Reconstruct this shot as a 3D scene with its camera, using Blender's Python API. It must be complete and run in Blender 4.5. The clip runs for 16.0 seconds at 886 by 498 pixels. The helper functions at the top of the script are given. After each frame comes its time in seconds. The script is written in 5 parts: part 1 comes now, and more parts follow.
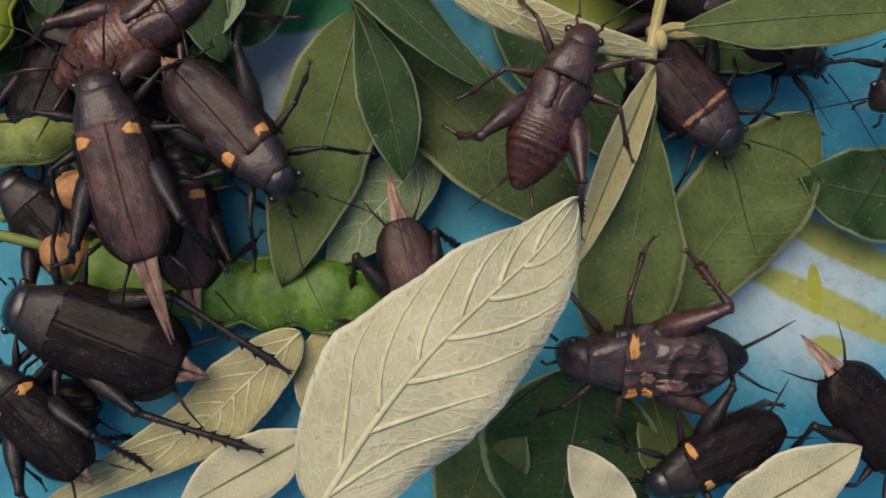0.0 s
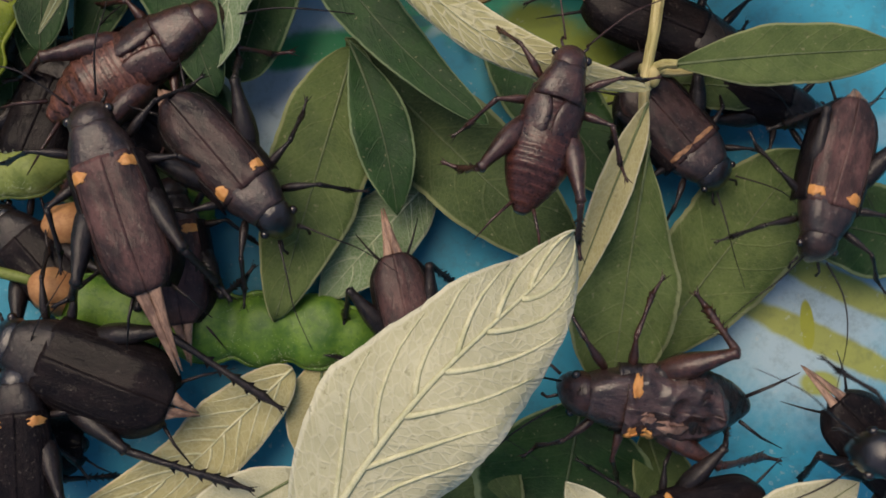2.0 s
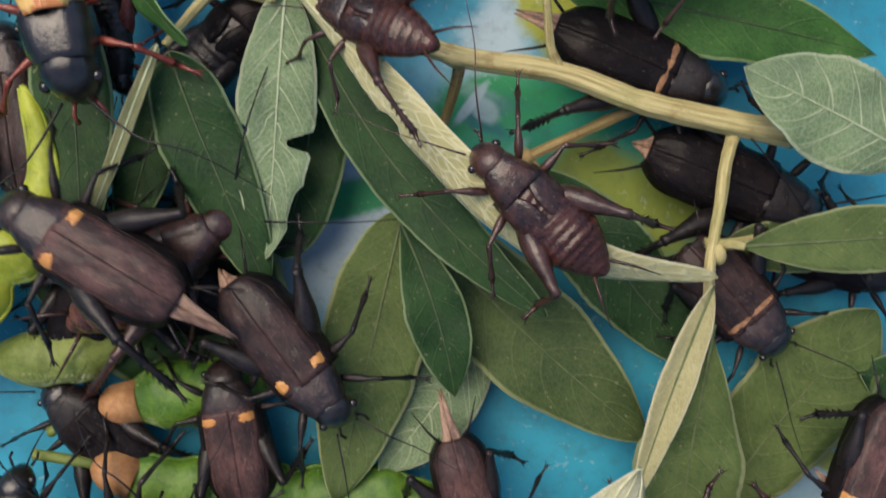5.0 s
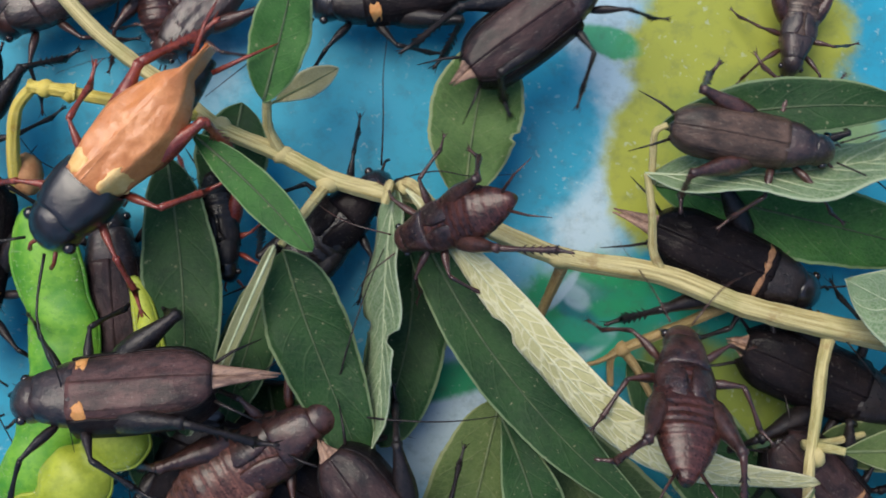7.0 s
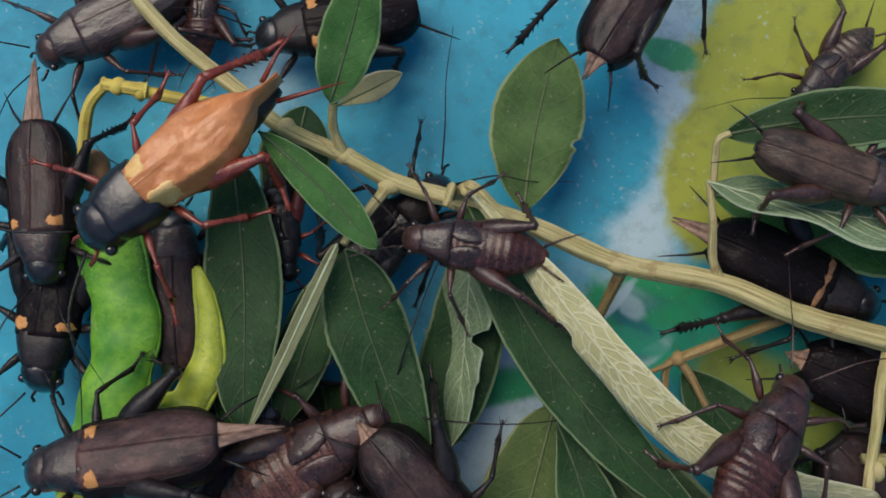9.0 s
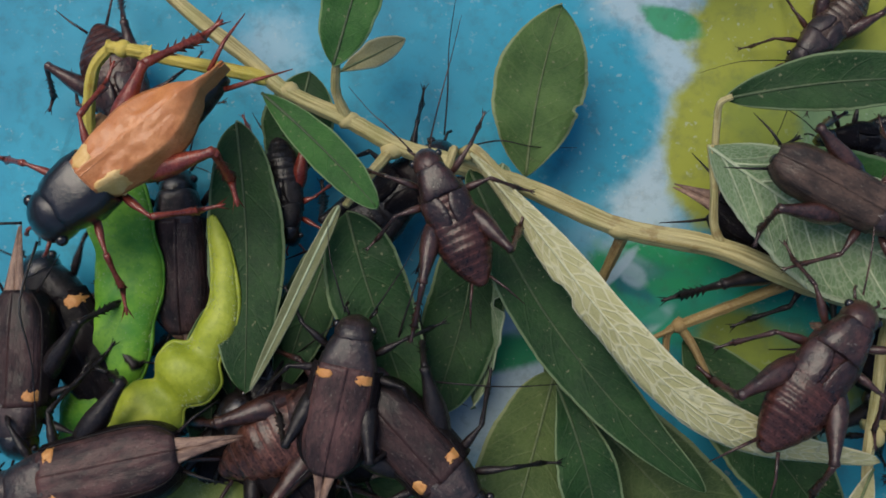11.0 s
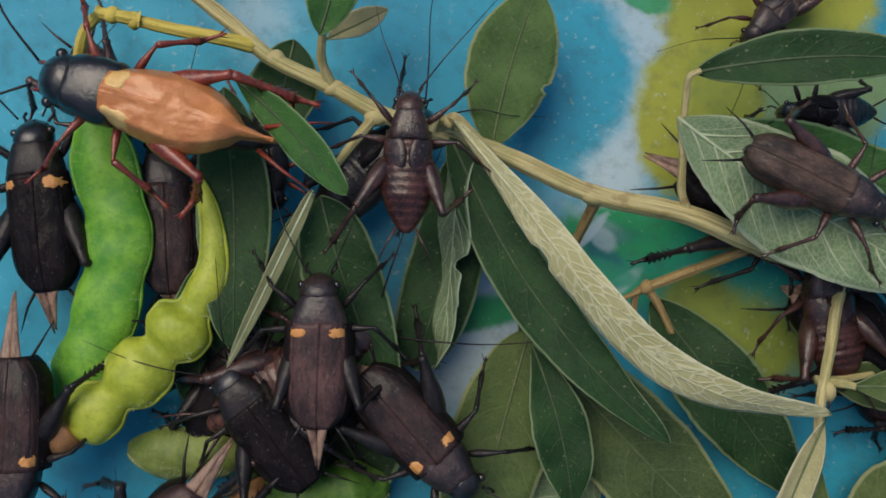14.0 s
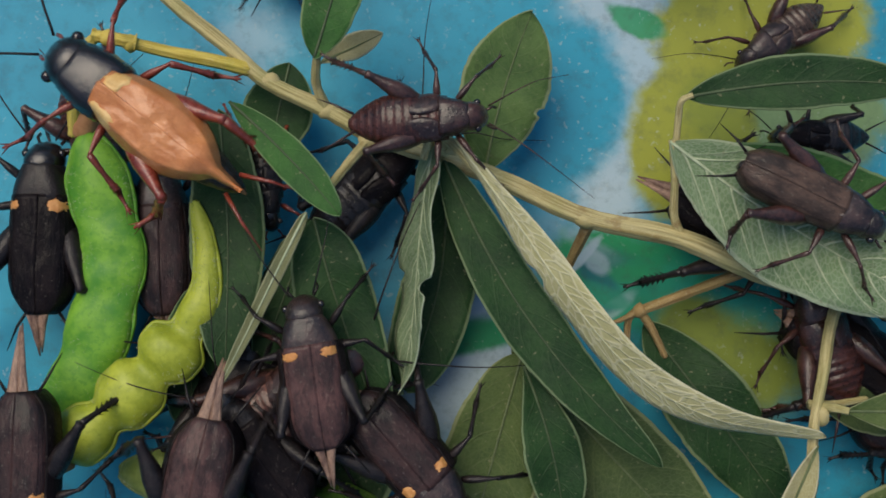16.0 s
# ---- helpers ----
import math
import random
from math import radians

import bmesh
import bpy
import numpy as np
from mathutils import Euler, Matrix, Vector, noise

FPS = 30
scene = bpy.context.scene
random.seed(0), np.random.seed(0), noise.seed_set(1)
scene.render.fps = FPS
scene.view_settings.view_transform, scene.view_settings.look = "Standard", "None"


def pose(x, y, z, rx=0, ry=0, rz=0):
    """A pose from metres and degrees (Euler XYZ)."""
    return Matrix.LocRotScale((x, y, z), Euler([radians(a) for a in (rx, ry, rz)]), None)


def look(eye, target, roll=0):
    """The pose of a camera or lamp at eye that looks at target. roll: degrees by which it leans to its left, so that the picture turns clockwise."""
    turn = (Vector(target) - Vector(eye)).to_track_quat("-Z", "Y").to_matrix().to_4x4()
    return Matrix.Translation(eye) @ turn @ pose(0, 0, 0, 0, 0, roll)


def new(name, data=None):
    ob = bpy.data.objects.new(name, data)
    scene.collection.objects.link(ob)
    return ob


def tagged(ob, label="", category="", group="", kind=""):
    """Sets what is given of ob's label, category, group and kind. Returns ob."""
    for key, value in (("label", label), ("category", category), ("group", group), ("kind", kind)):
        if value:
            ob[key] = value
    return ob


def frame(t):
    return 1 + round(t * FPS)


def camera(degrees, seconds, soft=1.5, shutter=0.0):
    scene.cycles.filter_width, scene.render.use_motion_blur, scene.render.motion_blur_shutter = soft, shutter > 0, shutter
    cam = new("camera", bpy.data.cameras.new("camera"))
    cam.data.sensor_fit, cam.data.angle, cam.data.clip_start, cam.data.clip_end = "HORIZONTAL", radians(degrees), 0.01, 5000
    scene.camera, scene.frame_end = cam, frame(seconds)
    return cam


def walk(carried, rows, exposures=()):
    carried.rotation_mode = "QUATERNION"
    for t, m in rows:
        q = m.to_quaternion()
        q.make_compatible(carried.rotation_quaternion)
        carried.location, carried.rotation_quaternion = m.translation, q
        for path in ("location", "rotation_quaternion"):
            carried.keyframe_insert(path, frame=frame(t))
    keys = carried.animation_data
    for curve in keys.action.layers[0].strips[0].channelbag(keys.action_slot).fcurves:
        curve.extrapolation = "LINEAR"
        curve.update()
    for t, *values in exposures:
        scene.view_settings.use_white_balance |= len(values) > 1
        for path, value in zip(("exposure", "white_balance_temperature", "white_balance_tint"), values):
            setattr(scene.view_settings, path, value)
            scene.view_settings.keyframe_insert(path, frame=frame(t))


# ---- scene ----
cam = camera(50.0, 16.0, soft=1.75, shutter=0.5)
PATH = [
    (0, -0.029002, -0.028074, 0.161191, 3.7112, 0.1161, -2.5474),
    (0.5, -0.029006, -0.02818, 0.161287, 3.6159, 0.0967, -2.6231),
    (1, -0.029977, -0.027088, 0.161862, 3.9908, 0.0274, -2.5432),
    (1.5, -0.029694, -0.028006, 0.161177, 5.1188, -0.1773, -2.6286),
    (2, -0.031165, -0.029167, 0.1604, 6.2893, -1.0537, -2.5801),
    (2.5, -0.031607, -0.033177, 0.159488, 7.8555, -1.3056, -2.8083),
    (3, -0.031319, -0.034148, 0.158677, 7.5861, -1.6606, -2.7707),
    (3.2, -0.031267, -0.034068, 0.159066, 7.4899, -1.4752, -2.7508),
    (5.3, -0.033578, 0.0279, 0.158235, -3.1329, 0.7083, -4.2091),
    (5.5, -0.035889, 0.029464, 0.158175, -1.1357, 0.1772, -3.9528),
    (6, -0.044722, 0.032554, 0.160323, 1.7193, 0.0326, -3.7416),
    (6.5, -0.045202, 0.034242, 0.160583, 1.668, 0.0948, -3.7004),
    (7, -0.049015, 0.041393, 0.16092, 1.9373, -0.069, -3.0263),
    (7.5, -0.052161, 0.040512, 0.161408, 3.2594, 0.1534, -2.1768),
    (8, -0.052374, 0.039152, 0.161351, 3.1698, 0.445, -1.9698),
    (8.5, -0.054901, 0.036795, 0.161418, 4.3417, -0.0031, -1.7367),
    (9, -0.054059, 0.037344, 0.161896, 3.7877, 1.5251, -1.5803),
    (11.3, -0.052941, 0.031903, 0.162068, 3.552, 2.068, -1.0406),
    (11.5, -0.05487, 0.03246, 0.161829, 3.3189, 1.2281, -1.0071),
    (12, -0.053479, 0.033973, 0.162043, 2.936, 1.7904, -1.1522),
    (12.5, -0.054439, 0.034368, 0.162374, 2.444, 1.3591, -1.4074),
    (13, -0.054489, 0.033589, 0.168383, 2.8254, 1.0025, -0.6744),
    (13.5, -0.055748, 0.032309, 0.169564, 1.6699, 0.4085, -0.6671),
    (14, -0.056071, 0.032066, 0.168657, 1.3777, -0.3361, -0.9122),
    (14.5, -0.055506, 0.031188, 0.169021, 2.1966, -0.2617, -0.6851),
    (15, -0.056509, 0.031588, 0.168696, 2.1209, -0.5404, -0.8383),
    (15.5, -0.054555, 0.031541, 0.169191, 2.5967, 0.3378, -0.6006),
    (16, -0.054703, 0.031781, 0.168909, 2.8288, -0.2586, -0.6488),
]
walk(cam, [(t, pose(*p)) for t, *p in PATH], exposures=[(0, 0.20, 7500, 15), (3.2, 0.20, 7500, 15), (5.5, 0.59, 6800, 10), (6.5, 0.68, 6500, 9), (7.0, 0.60, 6350, 9), (7.5, 0.30, 6300, 9), (8.0, 0.25, 6480, 8), (9.2, 0.09, 6480, 8), (16, 0.02, 6750, 8)])

MM = 0.001

# ---- light: soft daylight from above, through the open top of the tub ----
world = bpy.data.worlds.new("world")
scene.world = world
world.use_nodes = True
wt = world.node_tree
sky = wt.nodes.new("ShaderNodeTexSky")
sky.sky_type = "NISHITA"
sky.sun_disc = False
sky.sun_elevation, sky.sun_rotation = radians(62), radians(-35)
wt.links.new(sky.outputs[0], wt.nodes["Background"].inputs[0])
wt.nodes["Background"].inputs[1].default_value = 0.15
sun = new("sun", bpy.data.lights.new("sun", "SUN"))
sun.data.energy, sun.data.angle, sun.data.color = 2.35, radians(42), (1.0, 0.89, 0.74)
sun.matrix_world = look((-0.25, 0.30, 0.75), (0, 0, 0))


# ---- materials ----
def material(name):
    m = bpy.data.materials.new(name)
    m.use_nodes = True
    nt = m.node_tree
    return m, nt, nt.nodes["Principled BSDF"]


def node(nt, kind, **inputs):
    n = nt.nodes.new("ShaderNode" + kind)
    for key, value in inputs.items():
        s = n.inputs[int(key[1:])] if key[0] == "i" and key[1:].isdigit() else n.inputs[key]
        if isinstance(value, bpy.types.NodeSocket):
            nt.links.new(value, s)
        else:
            s.default_value = value
    return n


def calc(nt, op, a, b=0.0, c=0.0):
    n = nt.nodes.new("ShaderNodeMath")
    n.operation = op
    for s, v in zip(n.inputs, (a, b, c)):
        if isinstance(v, bpy.types.NodeSocket):
            nt.links.new(v, s)
        else:
            s.default_value = v
    return n.outputs[0]


def mixed(nt, fac, a, b, how="MIX"):
    n = nt.nodes.new("ShaderNodeMix")
    n.data_type, n.blend_type = "RGBA", how
    for s, v in ((n.inputs[0], fac), (n.inputs[6], a), (n.inputs[7], b)):
        if isinstance(v, bpy.types.NodeSocket):
            nt.links.new(v, s)
        elif isinstance(v, (int, float)):
            s.default_value = v
        else:
            s.default_value = (*v, 1)
    return n.outputs[2]


def step(nt, value, lo, hi):
    n = nt.nodes.new("ShaderNodeMapRange")
    n.interpolation_type = "SMOOTHSTEP"
    nt.links.new(value, n.inputs[0])
    n.inputs[1].default_value, n.inputs[2].default_value = lo, hi
    return n.outputs[0]


def noisy(nt, vector, scale, detail=4.0, rough=0.6):
    n = nt.nodes.new("ShaderNodeTexNoise")
    nt.links.new(vector, n.inputs["Vector"])
    n.inputs["Scale"].default_value = scale
    n.inputs["Detail"].default_value = detail
    n.inputs["Roughness"].default_value = rough
    return n.outputs[0]


def bumped(nt, b, height, strength=0.3, distance=0.0002):
    n = nt.nodes.new("ShaderNodeBump")
    n.inputs["Strength"].default_value, n.inputs["Distance"].default_value = strength, distance
    nt.links.new(height, n.inputs["Height"])
    nt.links.new(n.outputs[0], b.inputs["Normal"])


def leaf_material(name, dark, light, vein, gloss=0.55, net=0.25, pairs=9.0, vein_width=0.03, side=0.5, through_light=0.15, cells=(8.0, 8.0)):
    """A leaf: two greens in soft patches, side veins that curve to the tip, a fine net between them, a pale rim."""
    m, nt, b = material(name)
    uv = nt.nodes.new("ShaderNodeUVMap").outputs[0]
    xyz = node(nt, "SeparateXYZ", i0=uv)
    u, v = xyz.outputs[0], xyz.outputs[1]
    ob = nt.nodes.new("ShaderNodeTexCoord").outputs["Object"]
    info = nt.nodes.new("ShaderNodeObjectInfo").outputs["Random"]
    patches = noisy(nt, ob, 130, 3)
    grain = noisy(nt, ob, 1500, 3, 0.7)
    base = mixed(nt, step(nt, patches, 0.33, 0.68), dark, light)
    base = mixed(nt, calc(nt, "MULTIPLY", step(nt, grain, 0.40, 0.70), 0.42), base, light)
    base = mixed(nt, calc(nt, "MULTIPLY", step(nt, noisy(nt, ob, 700, 3, 0.7), 0.48, 0.34), 0.45), base, dark)
    base = mixed(nt, calc(nt, "MULTIPLY", info, 0.3), base, dark)
    wide = calc(nt, "ABSOLUTE", v)
    bend = calc(nt, "MULTIPLY", calc(nt, "POWER", wide, 1.3), 0.17)
    along = calc(nt, "SUBTRACT", u, bend)
    wob = calc(nt, "MULTIPLY", calc(nt, "SUBTRACT", noisy(nt, ob, 90, 2), 0.5), 0.05)
    tri = calc(nt, "ABSOLUTE", calc(nt, "SUBTRACT", calc(nt, "FRACT", calc(nt, "MULTIPLY", calc(nt, "ADD", along, wob), pairs)), 0.5))
    veins = step(nt, tri, vein_width + 0.05, vein_width)
    cell = nt.nodes.new("ShaderNodeTexVoronoi")
    cell.feature = "DISTANCE_TO_EDGE"
    comb = node(nt, "CombineXYZ", i0=calc(nt, "MULTIPLY", calc(nt, "ADD", calc(nt, "SUBTRACT", u, calc(nt, "MULTIPLY", bend, 0.35)), calc(nt, "MULTIPLY", wob, 0.6)), pairs * cells[0]),
                i1=calc(nt, "MULTIPLY", v, cells[1]))
    nt.links.new(comb.outputs[0], cell.inputs["Vector"])
    cell.inputs["Scale"].default_value = 1.0
    mesh_net = step(nt, cell.outputs["Distance"], 0.13, 0.02)
    rim = step(nt, wide, 0.905, 0.955)
    col = mixed(nt, calc(nt, "MULTIPLY", mesh_net, net), base, vein)
    col = mixed(nt, calc(nt, "MULTIPLY", veins, side), col, vein)
    col = mixed(nt, calc(nt, "MULTIPLY", rim, 0.75), col, vein)
    specks = step(nt, noisy(nt, ob, 1100, 2), 0.66, 0.72)
    col = mixed(nt, calc(nt, "MULTIPLY", specks, 0.5), col, (0.25, 0.24, 0.14))
    dirt = step(nt, noisy(nt, ob, 520, 1), 0.70, 0.74)
    col = mixed(nt, calc(nt, "MULTIPLY", dirt, 0.22), col, (0.02, 0.02, 0.012))
    nt.links.new(col, b.inputs["Base Color"])
    nt.links.new(calc(nt, "ADD", calc(nt, "MULTIPLY", patches, 0.25), gloss - 0.1), b.inputs["Roughness"])
    b.inputs["Specular IOR Level"].default_value = 0.2
    high = calc(nt, "ADD", calc(nt, "ADD", calc(nt, "MULTIPLY", veins, min(1.0, 0.3 + side * 2)), calc(nt, "MULTIPLY", mesh_net, 0.1 + net)), calc(nt, "MULTIPLY", grain, 0.8))
    bumped(nt, b, high, 0.55, 0.0003)
    thin = nt.nodes.new("ShaderNodeBsdfTranslucent")
    nt.links.new(col, thin.inputs[0])
    mix = nt.nodes.new("ShaderNodeMixShader")
    mix.inputs[0].default_value = through_light
    nt.links.new(b.outputs[0], mix.inputs[1])
    nt.links.new(thin.outputs[0], mix.inputs[2])
    nt.links.new(mix.outputs[0], nt.nodes["Material Output"].inputs[0])
    return m


def skin_material(name, dark, light, rough=0.4, scale=350.0, bump=0.25, spec=0.5, streak=1.0, coat=0.0, net=0.0, dust=0.0, turn=0.0):
    """Chitin, bark or pod skin: two tones at two scales, with fine relief; streak stretches the grain along x."""
    m, nt, b = material(name)
    ob = nt.nodes.new("ShaderNodeTexCoord").outputs["Object"]
    mp = nt.nodes.new("ShaderNodeMapping")
    nt.links.new(ob, mp.inputs[0])
    mp.inputs["Scale"].default_value = (1.0 / streak, 1, 1)
    mp.inputs["Rotation"].default_value = (0, 0, radians(turn))
    info = nt.nodes.new("ShaderNodeObjectInfo").outputs["Random"]
    big = noisy(nt, mp.outputs[0], scale, 3)
    fine = noisy(nt, mp.outputs[0], scale * 7, 4, 0.7)
    mott = noisy(nt, mp.outputs[0], scale * 2.6, 3, 0.65)
    col = mixed(nt, step(nt, calc(nt, "ADD", calc(nt, "MULTIPLY", big, 0.55), calc(nt, "MULTIPLY", mott, 0.45)), 0.38, 0.62), dark, light)
    col = mixed(nt, calc(nt, "MULTIPLY", step(nt, fine, 0.45, 0.75), 0.5), col, light)
    col = mixed(nt, calc(nt, "MULTIPLY", step(nt, noisy(nt, mp.outputs[0], scale * 9, 3, 0.75), 0.50, 0.36), 0.55), col, dark)
    col = mixed(nt, calc(nt, "MULTIPLY", info, 0.25), col, dark)
    if dust:
        bits = step(nt, noisy(nt, ob, 2000, 2, 0.6), 0.63, 0.72)
        col = mixed(nt, calc(nt, "MULTIPLY", bits, dust), col, (0.30, 0.26, 0.22))
    high = fine
    if net:
        cell = nt.nodes.new("ShaderNodeTexVoronoi")
        cell.feature = "DISTANCE_TO_EDGE"
        nt.links.new(mp.outputs[0], cell.inputs["Vector"])
        cell.inputs["Scale"].default_value = net
        lines = step(nt, cell.outputs["Distance"], 0.10, 0.0)
        high = calc(nt, "ADD", fine, calc(nt, "MULTIPLY", lines, 0.30))
        col = mixed(nt, calc(nt, "MULTIPLY", lines, 0.10), col, dark)
    nt.links.new(col, b.inputs["Base Color"])
    nt.links.new(calc(nt, "ADD", calc(nt, "MULTIPLY", fine, 0.4), rough - 0.22), b.inputs["Roughness"])
    b.inputs["Specular IOR Level"].default_value = spec
    b.inputs["Coat Weight"].default_value = coat
    b.inputs["Coat Roughness"].default_value = 0.16
    bumped(nt, b, high, bump, 0.0003)
    if coat:
        wet = node(nt, "Bump", Strength=0.55, Distance=0.0003, Height=calc(nt, "ADD", mott, calc(nt, "MULTIPLY", fine, 0.15)))
        nt.links.new(wet.outputs[0], b.inputs["Coat Normal"])
    return m


def ribbed_material(name, dark, light, ring=1300.0, rough=0.4):
    """Abdomen: cross bands along x, darker between the rings, with fine grain."""
    m, nt, b = material(name)
    ob = nt.nodes.new("ShaderNodeTexCoord").outputs["Object"]
    x = node(nt, "SeparateXYZ", i0=ob).outputs[0]
    fine = noisy(nt, ob, 1800, 3, 0.7)
    big = noisy(nt, ob, 260, 3)
    wave = calc(nt, "SINE", calc(nt, "ADD", calc(nt, "MULTIPLY", x, ring * 2.4), calc(nt, "MULTIPLY", big, 1.4)))
    band = calc(nt, "MULTIPLY_ADD", wave, 0.5, 0.5)
    tone = mixed(nt, step(nt, calc(nt, "ADD", calc(nt, "MULTIPLY", big, 0.5), calc(nt, "MULTIPLY", fine, 0.5)), 0.36, 0.62), dark, light)
    col = mixed(nt, calc(nt, "MULTIPLY", step(nt, band, 0.22, 0.0), 0.4), tone, dark)
    edge = calc(nt, "MULTIPLY", step(nt, band, 0.93, 0.99), step(nt, fine, 0.35, 0.6))
    col = mixed(nt, calc(nt, "MULTIPLY", edge, 0.6), col, (light[0] * 1.8, light[1] * 1.8, light[2] * 1.8))
    nt.links.new(col, b.inputs["Base Color"])
    nt.links.new(calc(nt, "ADD", calc(nt, "MULTIPLY", fine, 0.3), rough - 0.18), b.inputs["Roughness"])
    b.inputs["Specular IOR Level"].default_value = 0.2
    b.inputs["Coat Weight"].default_value = 0.4
    b.inputs["Coat Roughness"].default_value = 0.18
    bumped(nt, b, calc(nt, "ADD", calc(nt, "MULTIPLY", fine, 1.0), calc(nt, "MULTIPLY", band, 0.5)), 0.45, 0.0003)
    wet = node(nt, "Bump", Strength=0.5, Distance=0.0003, Height=calc(nt, "ADD", noisy(nt, ob, 900, 3), calc(nt, "MULTIPLY", band, 0.4)))
    nt.links.new(wet.outputs[0], b.inputs["Coat Normal"])
    return m


LEAF_DARK = leaf_material("leaf_dark_green", (0.010, 0.037, 0.011), (0.024, 0.070, 0.019), (0.22, 0.29, 0.15), 0.5, 0.04, 8, 0.012, 0.05)
LEAF_OLIVE = leaf_material("leaf_olive_green", (0.034, 0.062, 0.019), (0.074, 0.112, 0.036), (0.26, 0.29, 0.14), 0.6, 0.08, 9, 0.012, 0.10)
LEAF_MOSS = leaf_material("leaf_moss_green", (0.052, 0.088, 0.024), (0.105, 0.150, 0.046), (0.30, 0.33, 0.17), 0.6, 0.08, 9, 0.012, 0.12)
LEAF_BRIGHT = leaf_material("leaf_bright_green", (0.022, 0.085, 0.018), (0.050, 0.150, 0.032), (0.24, 0.34, 0.16), 0.5, 0.07, 8, 0.012, 0.08)
LEAF_FRESH = leaf_material("leaf_fresh_green", (0.045, 0.095, 0.026), (0.095, 0.165, 0.048), (0.31, 0.36, 0.19), 0.6, 0.06, 9, 0.012, 0.08)
LEAF_SAGE = leaf_material("leaf_sage_underside", (0.130, 0.205, 0.100), (0.215, 0.310, 0.165), (0.42, 0.48, 0.33), 0.75, 0.35, 8, 0.02, 0.3, 0.2)
LEAF_PALE = leaf_material("leaf_pale_underside", (0.420, 0.408, 0.258), (0.510, 0.497, 0.335), (0.67, 0.655, 0.49), 0.8, 0.24, 10, 0.02, 0.08, 0.12, (5.0, 6.0))
LEAF_TAN = leaf_material("leaf_worn_underside", (0.330, 0.305, 0.145), (0.425, 0.395, 0.205), (0.60, 0.57, 0.39), 0.75, 0.22, 15, 0.03, 0.0, 0.15, (2.6, 4.2))
LEAF_NET = leaf_material("leaf_netted_underside", (0.43, 0.405, 0.195), (0.53, 0.50, 0.27), (0.72, 0.69, 0.47), 0.75, 0.5, 15, 0.02, 0.0, 0.15, (2.2, 2.3))
LEAF_WORN = leaf_material("leaf_olive_underside", (0.150, 0.165, 0.075), (0.230, 0.240, 0.120), (0.36, 0.37, 0.23), 0.75, 0.22, 12, 0.02, 0.1)
RIB_PALE = skin_material("midrib_pale", (0.42, 0.42, 0.24), (0.60, 0.58, 0.38), 0.7, 300, 0.2)
RIB_SAGE = skin_material("midrib_sage", (0.28, 0.34, 0.20), (0.42, 0.47, 0.31), 0.7, 300, 0.2)
RIB_DARK = skin_material("midrib_dark_green", (0.030, 0.056, 0.020), (0.072, 0.105, 0.042), 0.65, 300, 0.2)
RIB_GREEN = skin_material("midrib_green", (0.055, 0.085, 0.028), (0.125, 0.155, 0.060), 0.65, 300, 0.2)


def stem_material(name, dark, light, rough=0.65):
    """A dry green twig: fibres along it, paler ridges, brown scars."""
    m, nt, b = material(name)
    uv = nt.nodes.new("ShaderNodeUVMap").outputs[0]
    ob = nt.nodes.new("ShaderNodeTexCoord").outputs["Object"]
    mp = nt.nodes.new("ShaderNodeMapping")
    nt.links.new(uv, mp.inputs[0])
    mp.inputs["Scale"].default_value = (70, 11, 1)
    fibre = noisy(nt, mp.outputs[0], 1.0, 4, 0.65)
    scar = noisy(nt, ob, 260, 3)
    fine = noisy(nt, ob, 2200, 3, 0.7)
    col = mixed(nt, step(nt, fibre, 0.33, 0.64), dark, light)
    green = noisy(nt, ob, 75, 3)
    col = mixed(nt, calc(nt, "MULTIPLY", step(nt, green, 0.45, 0.65), 0.45), col, (dark[0] * 0.85, dark[1] * 1.12, dark[2] * 0.9))
    col = mixed(nt, calc(nt, "MULTIPLY", step(nt, scar, 0.58, 0.72), 0.55), col, (dark[0] * 0.8, dark[1] * 0.62, dark[2] * 0.6))
    col = mixed(nt, calc(nt, "MULTIPLY", step(nt, fine, 0.5, 0.75), 0.25), col, (0.66, 0.62, 0.42))
    nt.links.new(col, b.inputs["Base Color"])
    nt.links.new(calc(nt, "ADD", calc(nt, "MULTIPLY", fine, 0.3), rough - 0.15), b.inputs["Roughness"])
    b.inputs["Specular IOR Level"].default_value = 0.3
    bumped(nt, b, calc(nt, "ADD", fibre, calc(nt, "MULTIPLY", fine, 0.6)), 0.5, 0.0004)
    return m


STEM = stem_material("twig_straw", (0.28, 0.225, 0.085), (0.55, 0.475, 0.235))
STEM_BROWN = stem_material("twig_brown", (0.20, 0.12, 0.045), (0.40, 0.28, 0.12))
STEM_YELLOW = stem_material("twig_yellow", (0.45, 0.33, 0.05), (0.64, 0.52, 0.12))
POD_GREEN = skin_material("pod_green", (0.055, 0.220, 0.018), (0.170, 0.370, 0.030), 0.55, 110, 0.35, 0.4)
POD_OLIVE = skin_material("pod_olive", (0.090, 0.130, 0.022), (0.200, 0.245, 0.060), 0.6, 140, 0.35, 0.4)
POD_DEEP = skin_material("pod_deep_green", (0.030, 0.095, 0.010), (0.115, 0.220, 0.022), 0.55, 140, 0.35, 0.4)
POD_LIME = skin_material("pod_lime", (0.235, 0.290, 0.022), (0.430, 0.470, 0.050), 0.5, 110, 0.3, 0.4)
POD_TIP = skin_material("pod_end_orange", (0.30, 0.13, 0.05), (0.46, 0.24, 0.10), 0.7, 260, 0.4)
